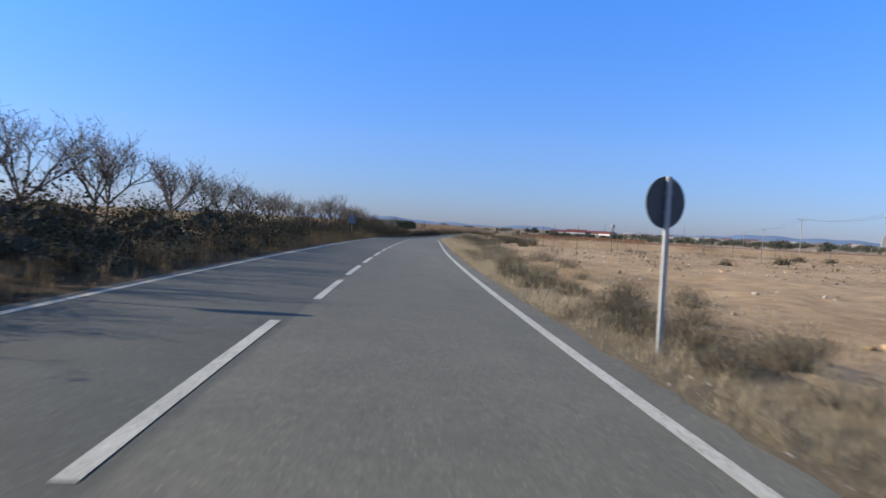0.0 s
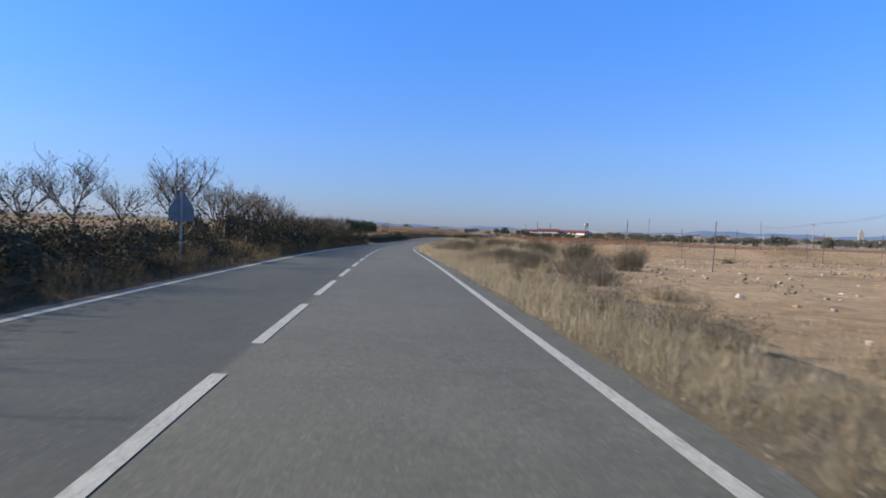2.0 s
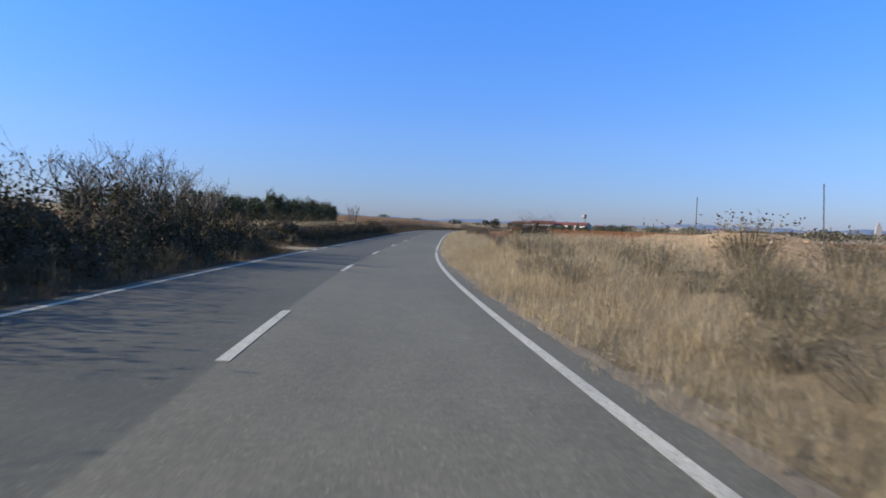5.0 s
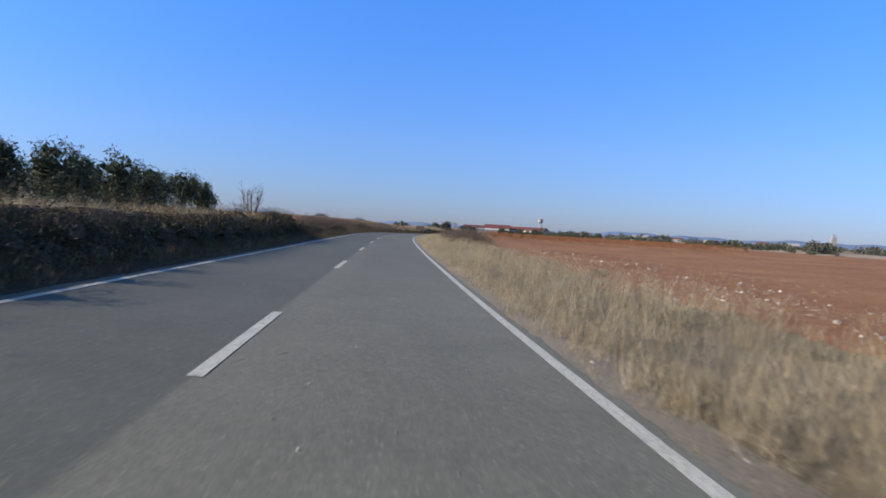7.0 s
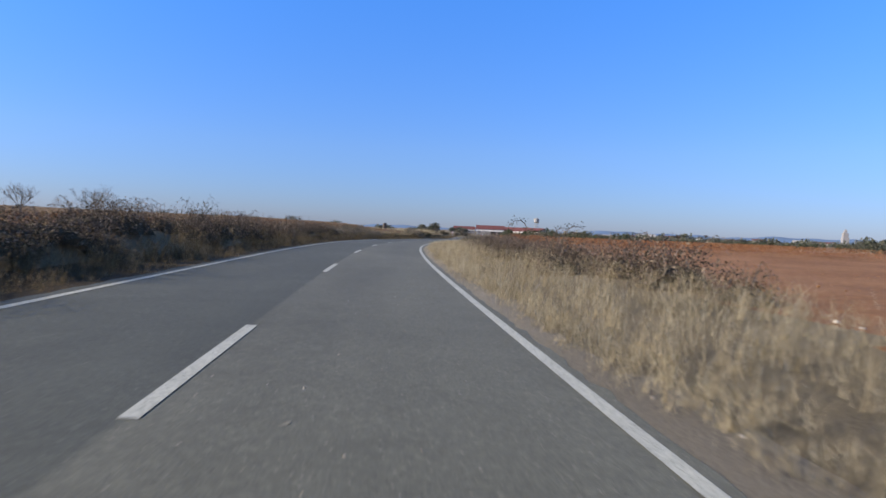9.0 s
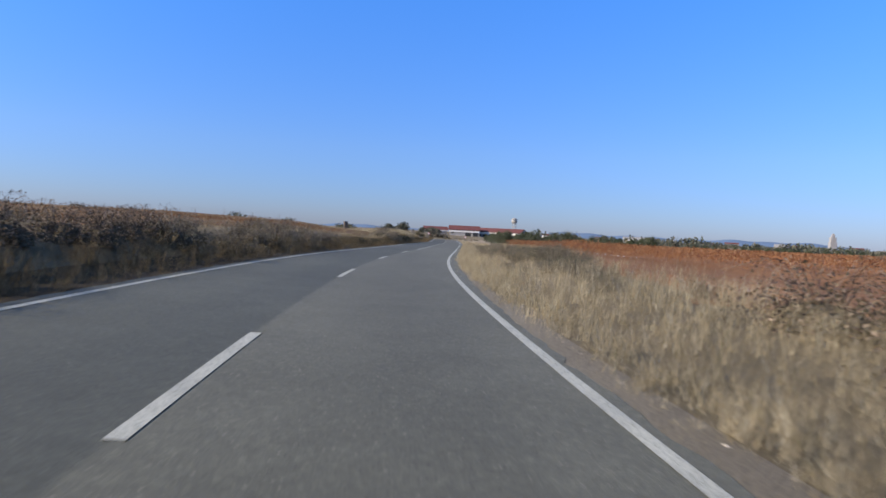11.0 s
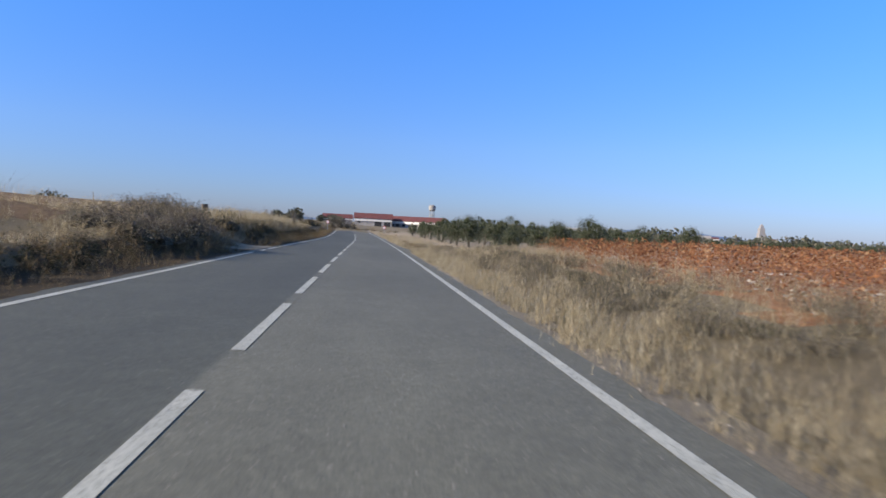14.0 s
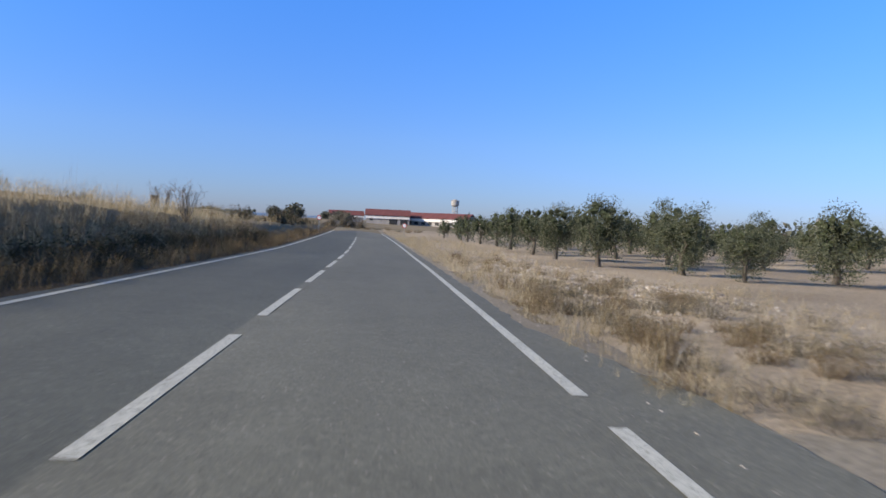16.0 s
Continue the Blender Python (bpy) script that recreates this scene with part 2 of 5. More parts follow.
def asphalt():
    m, n, l, b = shader("asphalt", 0.74, 0, 0.29)
    co = n.new("ShaderNodeTexCoord").outputs["Object"]
    uv = n.new("ShaderNodeUVMap").outputs[0]
    sep = n.new("ShaderNodeSeparateXYZ")
    l.new(uv, sep.inputs[0])
    chip = noise_tex(n, l, co, 16, 4, 0.75)
    grit, mid_, big = noise_tex(n, l, co, 48, 3, 0.85), noise_tex(n, l, co, 1.6, 6, 0.65), noise_tex(n, l, co, 0.09, 3)
    st = n.new("ShaderNodeMapping")
    st.inputs["Scale"].default_value = (2.2, 0.03, 1)
    l.new(uv, st.inputs[0])
    streak = noise_tex(n, l, st.outputs[0], 1.0, 5, 0.6)
    c = ramp(n, [(0.3, (0.134, 0.130, 0.100)), (0.7, (0.164, 0.160, 0.124))])
    l.new(mid_.outputs[0], c.inputs[0])
    g = ramp(n, [(0.3, (0.55, 0.55, 0.55)), (0.62, (1.0, 1.0, 1.0)), (0.75, (2.1, 2.1, 2.05))])
    l.new(grit.outputs[0], g.inputs[0])
    g2 = ramp(n, [(0.36, (0.72, 0.72, 0.72)), (0.55, (1.0, 1.0, 1.0)), (0.68, (1.55, 1.55, 1.52))])
    l.new(chip.outputs[0], g2.inputs[0])
    c0 = mixed(n, l, 0.55, c.outputs[0], g2.outputs[0], 'MULTIPLY')
    # pale chippings and dark pits that stand singly in the binder
    for scale, size, tint in ((11.0, 0.13, (0.34, 0.31, 0.255)), (17.0, 0.14, (0.035, 0.033, 0.027)), (29.0, 0.2, (0.22, 0.205, 0.165))):
        v = n.new("ShaderNodeTexVoronoi")
        v.inputs["Scale"].default_value = scale
        l.new(co, v.inputs["Vector"])
        spot = ramp(n, [(size * 0.6, (0.8, 0.8, 0.8)), (size, (0, 0, 0))])
        l.new(v.outputs["Distance"], spot.inputs[0])
        c0 = mixed(n, l, spot.outputs[0], c0, tint)
    c1 = mixed(n, l, 0.85, c0, g.outputs[0], 'MULTIPLY')
    w = ramp(n, [(0.32, (0.82, 0.82, 0.83)), (0.68, (1.2, 1.2, 1.18))])
    l.new(streak.outputs[0], w.inputs[0])
    c2 = mixed(n, l, 0.8, c1, w.outputs[0], 'MULTIPLY')
    w2 = ramp(n, [(0.35, (0.9, 0.9, 0.9)), (0.65, (1.1, 1.1, 1.1))])
    l.new(big.outputs[0], w2.inputs[0])
    c3 = mixed(n, l, 1.0, c2, w2.outputs[0], 'MULTIPLY')
    # the older, darker lane past the joint; tree shade is in its colour too
    lane = ramp(n, [(0.475, (0.66, 0.685, 0.71)), (0.485, (1.0, 1.0, 1.0))])
    l.new(sep.outputs[0], lane.inputs[0])
    c4 = mixed(n, l, 1.0, c3, lane.outputs[0], 'MULTIPLY')
    l.new(c4, b.inputs["Base Color"])
    k = n.new("ShaderNodeBump")
    k.inputs["Strength"].default_value, k.inputs["Distance"].default_value = 0.5, 0.006
    l.new(grit.outputs[0], k.inputs["Height"])
    l.new(k.outputs[0], b.inputs["Normal"])
    return m


def road_paint():
    m, n, l, b = shader("road_paint", 0.6, 0, 0.4)
    co = n.new("ShaderNodeTexCoord").outputs["Object"]
    a, f = noise_tex(n, l, co, 30, 5, 0.7), noise_tex(n, l, co, 1.3, 5, 0.7)
    r = ramp(n, [(0.36, (0.20, 0.195, 0.155)), (0.48, (0.46, 0.45, 0.375)), (0.7, (0.58, 0.57, 0.48))])
    l.new(a.outputs[0], r.inputs[0])
    r2 = ramp(n, [(0.3, (0.78, 0.78, 0.78)), (0.6, (1.0, 1.0, 1.0))])
    l.new(f.outputs[0], r2.inputs[0])
    l.new(mixed(n, l, 1.0, r.outputs[0], r2.outputs[0], 'MULTIPLY'), b.inputs["Base Color"])
    return m


M_ASPHALT, M_PAINT = asphalt(), road_paint()
M_VERGE = earth("verge_soil", (0.18, 0.147, 0.095), (0.29, 0.237, 0.155), bump=1.0, fine=22.0)
M_SAND = earth("sandy_field", (0.28, 0.19, 0.105), (0.46, 0.335, 0.20), (0.52, 0.43, 0.32), bump=0.9, fine=1.6)
M_RED = earth("red_soil", (0.21, 0.10, 0.046), (0.32, 0.165, 0.08), (0.36, 0.28, 0.19), fine=3.0)
M_TRACK = earth("track_gravel", (0.20, 0.172, 0.128), (0.30, 0.262, 0.20), bump=0.4, fine=9.0)
M_STONY = earth("stony_soil", (0.27, 0.215, 0.15), (0.42, 0.345, 0.25), fine=9.0)
M_DARK_VERGE = earth("dark_verge_soil", (0.065, 0.05, 0.032), (0.115, 0.086, 0.052), bump=1.0, fine=30.0)
M_SHOULDER = earth("pale_shoulder_gravel", (0.25, 0.215, 0.165), (0.36, 0.315, 0.25), bump=1.0, fine=26.0)
M_BROWNSOIL = earth("brown_vineyard_soil", (0.14, 0.092, 0.055), (0.23, 0.158, 0.096), fine=4.0)
M_FAR = earth("far_land", (0.17, 0.14, 0.09), (0.27, 0.21, 0.13), fine=0.05, bump=0.1)

# ---- ground ----
s_line = np.unique(np.concatenate([np.array([-2500, -1200, -600, -300, -150, -80, -50, -30]), np.arange(-20, 400, 1.6), np.arange(400, 460, 6),
                                   np.array([480, 510, 550, 600, 680, 800, 1000, 1300, 1700, 2300, 3200, 4500])]))
o_half = np.array([3.1, 3.35, 3.6, 3.9, 4.2, 4.6, 5.0, 5.5, 6.0, 6.6, 7.2, 8, 9, 10, 11.5, 13, 15, 17.5, 20, 23, 27, 32, 38, 46, 56, 70, 95, 140, 200, 300, 450, 700, 1100, 1700, 2600, 4200])
o_line = np.concatenate([-o_half[::-1], [0.0], o_half])
SS, OO = np.meshgrid(s_line, o_line, indexing="ij")
gx, gy, gz = flat_at(SS, OO)
gz = gz + lift(SS, OO)
ns, no = SS.shape
vid = np.arange(ns * no).reshape(ns, no)
quads = np.stack([vid[:-1, :-1], vid[:-1, 1:], vid[1:, 1:], vid[1:, :-1]], -1).reshape(-1, 4)
sc, oc = ((a[:-1, :-1] + a[1:, 1:]).ravel() / 2 for a in (SS, OO))
edge = 0.8 * wave(sc, oc, 3.0, 5)
kind_ = np.zeros(len(sc), int)
kind_[(oc > 8.2 + edge) & (sc < 161)] = 1
kind_[(oc > 5.0 + 0.6 * edge) & (sc < 50 + 3 * edge)] = 1
kind_[(oc > 6.2 + 0.8 * edge) & (sc < 118)] = 1
kind_[(oc > 8.0 + edge) & (sc >= 167) & (sc < 342)] = 2
kind_[(oc > 3.9 + 0.3 * edge) & (sc >= 335 + edge)] = 4
kind_[(oc < -9 + edge) & (sc > 213) & (sc < 274)] = 2
kind_[(oc < -8 + edge) & (oc > -75) & (sc > 283) & (sc < 398)] = 8
kind_[(oc < -33) & (oc > -130) & (sc > 396) & (sc < 460)] = 8
kind_[(np.abs(sc - 160.8 - 0.05 * oc) < 1.1) & (oc < -3.2) & (oc > -40)] = 3
kind_[(np.abs(sc - 339.6 - 0.16 * (oc - 3)) < 1.3) & (oc > 3.2) & (oc < 12)] = 3
kind_[(np.abs(sc - 328) < 2.6) & (oc < -3.2) & (oc > -5.0)] = 3
# darker ground from the left road edge to the bank
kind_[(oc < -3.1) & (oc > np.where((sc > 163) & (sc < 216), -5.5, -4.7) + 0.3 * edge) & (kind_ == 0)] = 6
kind_[(oc > 3.1) & (oc < 3.75 + 0.3 * edge) & (sc > 120 + 20 * edge) & (kind_ != 3)] = 7
kind_[(oc > 3.1) & (oc < 4.3) & (sc > 335.5) & (sc < 347) & (kind_ != 3)] = 7
kind_[(np.abs(oc) > 190) | (sc > 460) | (sc < -30)] = 5
ground = part("ground", mesh_of("ground", np.stack([gx, gy, gz], -1).reshape(-1, 3), quads, [M_VERGE, M_SAND, M_RED, M_TRACK, M_STONY, M_FAR, M_DARK_VERGE, M_SHOULDER, M_BROWNSOIL], True, kind_))
tagged(ground, "dry open farmland with sandy and red soil", "ground", kind="structure")


# ---- road ----
def strip(name, s_from, s_to, o0, o1, up, mat, step=1.0, uv=False, wobble=0.0, trim=None):
    s = np.linspace(s_from, s_to, max(2, int(math.ceil((s_to - s_from) / step)) + 1))
    k = max(2, int(abs(o1 - o0) / 0.7) + 1)
    o = np.linspace(o0, o1, k)
    S_, O_ = np.meshgrid(s, o, indexing="ij")
    if trim:
        O_[:, -1] += np.interp(s, *trim)
    if wobble:
        ragged = np.random.default_rng(3).normal(0, 0.6, S_.shape)
        O_ = O_ + wobble * (0.6 * wave(S_, S_ * 0.3, 0.9, 4) + 0.7 * ragged) * (np.abs(O_) > 3.05)
    x, y, z = flat_at(S_, O_)
    z = z + up
    v = np.arange(S_.size).reshape(S_.shape)
    q = np.stack([v[:-1, :-1], v[:-1, 1:], v[1:, 1:], v[1:, :-1]], -1).reshape(-1, 4)
    me = mesh_of(name, np.stack([x, y, z], -1).reshape(-1, 3), q, mat, True)
    if uv:
        layer = me.uv_layers.new(name="along")
        idx = q.ravel()
        layer.data.foreach_set("uv", np.stack([((O_ - o0) / (o1 - o0)).ravel()[idx], S_.ravel()[idx]], -1).astype(np.float32).ravel())
    return me


road = part("road", strip("road", -60, 440, -3.1, 3.38, 0.0, M_ASPHALT, 0.3, True, 0.05, ([150, 166, 250, 264, 334.5, 338.0, 342.0, 346.0], [0, -0.2, -0.2, 0, 0, 0.6, 0.7, 0])))
tagged(road, "worn grey asphalt country road with painted lines", "road", kind="structure")
right_line = tagged(new("edge_line"), "white painted line along the road edge", "road marking", kind="structure")
left_line = tagged(new("edge_line"), "white painted line along the road edge, broken at tracks", "road marking", kind="structure")
centre_line = tagged(new("centre_line"), "broken white centre line on the asphalt", "road marking", kind="structure")
for a, b in ((-60, 164.7), (165.2, 166.3), (166.8, 167.9), (168.6, 337.9), (338.4, 339.5), (340.2, 341.4), (342.2, 440)):
    part("stripe", strip("stripe", a, b, 2.93, 3.06, 0.005, M_PAINT), None, right_line)
for a, b in ((-60, 157.8), (159.2, 160.4), (161.7, 163.3), (164.4, 323.4), (325.0, 326.1), (326.8, 329.5), (330.3, 331.0), (331.8, 440)):
    part("stripe", strip("stripe", a, b, -2.885, -2.765, 0.005, M_PAINT), None, left_line)
CENTRES = [30.6 - 5 * i for i in range(16)] + [42.4 + 5.01 * i for i in range(16)] + [122.6, 135.1, 147.7] + [160.2 + 12.525 * i for i in range(11)] + [296.9 + 5.05 * i for i in range(20)]
part("dash", strip("dash", 33.5, 38.3, -0.2, -0.08, 0.005, M_PAINT), None, centre_line)
for c in CENTRES:
    jog = -0.14 if c < 37 else (0.07 if c > 290 else 0.03)
    part("dash", strip("dash", c - 1.8, c + 1.8, -0.06 + jog, 0.06 + jog, 0.005, M_PAINT), None, centre_line)


# ---- cracks, patches and grit on the asphalt ----
M_TAR = plain("tar_seam", (0.045, 0.044, 0.038), 0.55, vary=0.3)
M_PATCH = plain("pale_stain", (0.2, 0.185, 0.14), 0.85, vary=0.3, scale=9)


def crack(name, path, wide, mat, up=0.004):
    """A wavering ribbon on the surface along (s, o) stations."""
    st, of = np.array(path).T
    n = max(8, int(np.hypot(np.ptp(st), np.ptp(of)) * 7))
    u, uu = np.linspace(0, 1, len(st)), np.linspace(0, 1, n)
    s, o = np.interp(uu, u, st), np.interp(uu, u, of)
    s, o = s + 0.02 * wave(s * 5, o * 5, 0.8, 3), o + 0.012 * wave(s * 3, o * 4, 0.7, 9)
    ds, do = np.gradient(s), np.gradient(o)
    q = np.hypot(ds, do) + 1e-9
    w = wide * (0.6 + 0.5 * np.abs(wave(s * 4, o * 4, 0.5, 2)))
    w[0] = w[-1] = wide * 0.15
    V = []
    for k in (-0.5, 0.5):
        x, y, z = flat_at(s - k * w * do / q, o + k * w * ds / q)
        V.append(np.stack([x, y, z + up], -1))
    a = np.arange(n - 1)
    return part(name, mesh_of(name, np.concatenate(V), np.stack([a, a + n, a + n + 1, a + 1], -1), mat), None, road)


for path, w in (([(99, .58), (104, .62), (112.5, .74)], .009), ([(99.5, 1.98), (105, 2.03), (113, 2.16)], .010), ([(287, -.12), (290, -.08), (294.6, -.1)], .013),
                ([(299.0, -.1), (300.0, -.12)], .015),
                ([(198, -2.2), (198.3, 2.6)], .02), ([(226, -2.5), (226.2, -.5)], .03)):
    crack("crack", path, w, M_TAR)
for s_, o_, w in ((171.6, .2, .10), (172.0, .5, .12), (175, 1.9, .09), (183.5, 2.1, .12), (192, 1.2, .12), (200.2, 1.15, .14), (208.5, .9, .1)):
    crack("stain", [(s_ - w * .5, o_ - w * .3), (s_, o_), (s_ + w * .5, o_ + w * .2)], w * 0.35, M_PATCH)

# ---- plants: builders ----
M_BARK = plain("grey_bark", (0.095, 0.08, 0.064), 0.9, vary=0.4, scale=9, bump=0.6)
M_TWIG = leafy("grey_twig", [(0.0, (0.06, 0.052, 0.042)), (0.5, (0.17, 0.15, 0.125)), (1.0, (0.42, 0.385, 0.34))], 0.85, 0)
M_GOLD = leafy("dry_grass", [(0.0, (0.12, 0.09, 0.05)), (0.16, (0.27, 0.212, 0.122)), (0.42, (0.42, 0.34, 0.205)), (0.68, (0.54, 0.445, 0.285)), (0.84, (0.67, 0.585, 0.41)), (0.94, (0.34, 0.285, 0.185)), (1.0, (0.13, 0.13, 0.05))], 0.75, 0.5)
M_BROWN = leafy("brown_grass", [(0.0, (0.075, 0.06, 0.038)), (0.35, (0.155, 0.108, 0.06)), (0.7, (0.26, 0.18, 0.095)), (0.88, (0.36, 0.28, 0.165)), (1.0, (0.08, 0.095, 0.04))], 0.8, 0.4)
M_WEED = leafy("grey_weed", [(0.0, (0.08, 0.07, 0.052)), (0.5, (0.155, 0.132, 0.098)), (0.85, (0.26, 0.225, 0.165)), (1.0, (0.11, 0.115, 0.055))], 0.85, 0.15)
M_DEADCANE = leafy("dead_cane_leaf", [(0.0, (0.085, 0.072, 0.052)), (0.5, (0.17, 0.145, 0.105)), (0.85, (0.31, 0.27, 0.205)), (1.0, (0.09, 0.10, 0.05))], 0.85, 0.2, 0.06)
M_BRAMBLE = leafy("bramble_leaf", [(0.0, (0.026, 0.032, 0.016)), (0.45, (0.045, 0.05, 0.026)), (0.7, (0.072, 0.058, 0.037)), (0.9, (0.115, 0.085, 0.056)), (1.0, (0.27, 0.22, 0.145))], 0.8, 0.15, 0.06)
M_RUSSET = leafy("russet_bramble_leaf", [(0.0, (0.05, 0.046, 0.03)), (0.4, (0.105, 0.08, 0.06)), (0.75, (0.165, 0.118, 0.088)), (1.0, (0.33, 0.26, 0.19))], 0.8, 0.2, 0.08)
M_OLIVE = leafy("olive_leaf", [(0.0, (0.04, 0.048, 0.026)), (0.45, (0.07, 0.08, 0.044)), (0.8, (0.115, 0.125, 0.078)), (1.0, (0.20, 0.205, 0.14))], 0.6, 0.12, 0.2)
M_OLIVE_IN = plain("olive_inner_shade", (0.045, 0.054, 0.028), 0.85, vary=0.5, scale=12, spec=0.1)
M_RED_VINE = leafy("orange_vine_leaf", [(0.0, (0.14, 0.055, 0.028)), (0.4, (0.27, 0.115, 0.052)), (0.8, (0.36, 0.17, 0.078)), (1.0, (0.42, 0.27, 0.14))], 0.7, 0.35)
M_VINE = leafy("autumn_vine_leaf", [(0.0, (0.12, 0.06, 0.032)), (0.5, (0.20, 0.105, 0.054)), (0.85, (0.27, 0.155, 0.08)), (1.0, (0.30, 0.22, 0.12))], 0.7, 0.25)
M_FARLEAF = leafy("far_leaf", [(0.0, (0.05, 0.06, 0.045)), (0.6, (0.09, 0.095, 0.07)), (1.0, (0.15, 0.135, 0.10))], 0.8, 0.0)
M_STONE = leafy("pale_stone", [(0.0, (0.22, 0.185, 0.15)), (0.5, (0.34, 0.295, 0.245)), (1.0, (0.55, 0.50, 0.43))], 0.9, 0)
M_RUBBLE = leafy("white_rubble", [(0.0, (0.24, 0.19, 0.14)), (0.5, (0.36, 0.31, 0.245)), (1.0, (0.56, 0.52, 0.45))], 0.9, 0)

rng = np.random.default_rng(11)


def blades(name, root, height, width, lean, mat, bend=0.45, away=None):
    """Grass: every blade a bent, tapering strip. root n x 3, the rest arrays of n."""
    n = len(root)
    a = rng.uniform(0, 2 * math.pi, n)
    side = np.stack([np.cos(a), np.sin(a), np.zeros(n)], -1) * (width / 2)[:, None]
    b = rng.uniform(0, 2 * math.pi, n) if away is None else away + rng.normal(0, 0.7, n)
    tip = np.stack([np.cos(b), np.sin(b), np.zeros(n)], -1) * (lean * height)[:, None] + np.array([0.05, -0.02, 0]) * height[:, None]
    up = np.array([0, 0, 1.0]) * height[:, None]
    v = np.stack([root - side, root + side, root + 0.5 * up + bend * tip - 0.9 * side, root + 0.5 * up + bend * tip + 0.9 * side, root + up * (1 - 0.35 * lean[:, None]) + tip], 1).reshape(-1, 3)
    i = 5 * np.arange(n)[:, None]
    tri = np.concatenate([i + np.array([[0, 1, 3]]), i + np.array([[2, 3, 4]])], 0)
    return mesh_of(name, v, tri, mat)


def leaves_arrays(points, size, flat=0.0, slim=0.55):
    """Leaf rhombs, folded along the middle, turned at random."""
    n = len(points)
    d = rng.normal(size=(n, 3))
    d[:, 2] = d[:, 2] * (1 - flat) + 0.2
    d /= np.linalg.norm(d, axis=1)[:, None] + 1e-9
    e = rng.normal(size=(n, 3))
    e -= d * (e * d).sum(1)[:, None]
    e /= np.linalg.norm(e, axis=1)[:, None] + 1e-9
    nn = np.cross(d, e)
    size = np.broadcast_to(size, n)[:, None]
    v = np.stack([points, points + d * size * 0.5 + e * size * slim * 0.5 + nn * size * 0.12, points + d * size,
                  points + d * size * 0.5 - e * size * slim * 0.5 + nn * size * 0.12], 1).reshape(-1, 3)
    i = 4 * np.arange(n)[:, None]
    return v, np.concatenate([i + np.array([[0, 1, 2]]), i + np.array([[0, 2, 3]])], 0)


def tube_arrays(paths, sides):
    """Tapering tubes along (points, radii) paths."""
    V, F, base = [], [], 0
    ang = np.arange(sides) * 2 * math.pi / sides
    for pts, rad in paths:
        pts = np.asarray(pts)
        m = len(pts)
        t = np.gradient(pts, axis=0)
        t /= np.linalg.norm(t, axis=1)[:, None] + 1e-9
        ref = np.where(np.abs(t[:, 2:3]) < 0.9, np.array([[0, 0, 1.0]]), np.array([[1.0, 0, 0]]))
        u = np.cross(t, ref)
        u /= np.linalg.norm(u, axis=1)[:, None] + 1e-9
        w = np.cross(t, u)
        ring = pts[:, None] + np.asarray(rad)[:, None, None] * (np.cos(ang)[None, :, None] * u[:, None] + np.sin(ang)[None, :, None] * w[:, None])
        V.append(ring.reshape(-1, 3))
        k = base + np.arange(m - 1)[:, None] * sides + np.arange(sides)[None]
        k2 = base + np.arange(m - 1)[:, None] * sides + (np.arange(sides)[None] + 1) % sides
        F.append(np.stack([k, k2, k2 + sides], -1).reshape(-1, 3))
        F.append(np.stack([k, k2 + sides, k + sides], -1).reshape(-1, 3))
        base += m * sides
    return np.concatenate(V), np.concatenate(F)


def joined(name, pieces, mats, smoothed=False):
    """One mesh of several (verts, triangles) pieces, each with its material."""
    V, F, I, base = [], [], [], 0
    for k, (v, f) in enumerate(pieces):
        V.append(v)
        F.append(f + base)
        I.append(np.full(len(f), k))
        base += len(v)
    return mesh_of(name, np.concatenate(V), np.concatenate(F), mats, smoothed, np.concatenate(I))


def limb(start, d, length, r0, r1, rnd, wander=0.25, up=0.1, steps=4):
    pts, rad, p, q = [], [], Vector(start), Vector(d).normalized()
    for i in range(steps + 1):
        pts.append(p.copy())
        rad.append(r0 + (r1 - r0) * i / steps)
        q = (q + Vector((rnd.gauss(0, wander), rnd.gauss(0, wander), rnd.gauss(0, wander * 0.7) + up))).normalized()
        p = p + q * (length / steps)
    return np.array(pts), rad


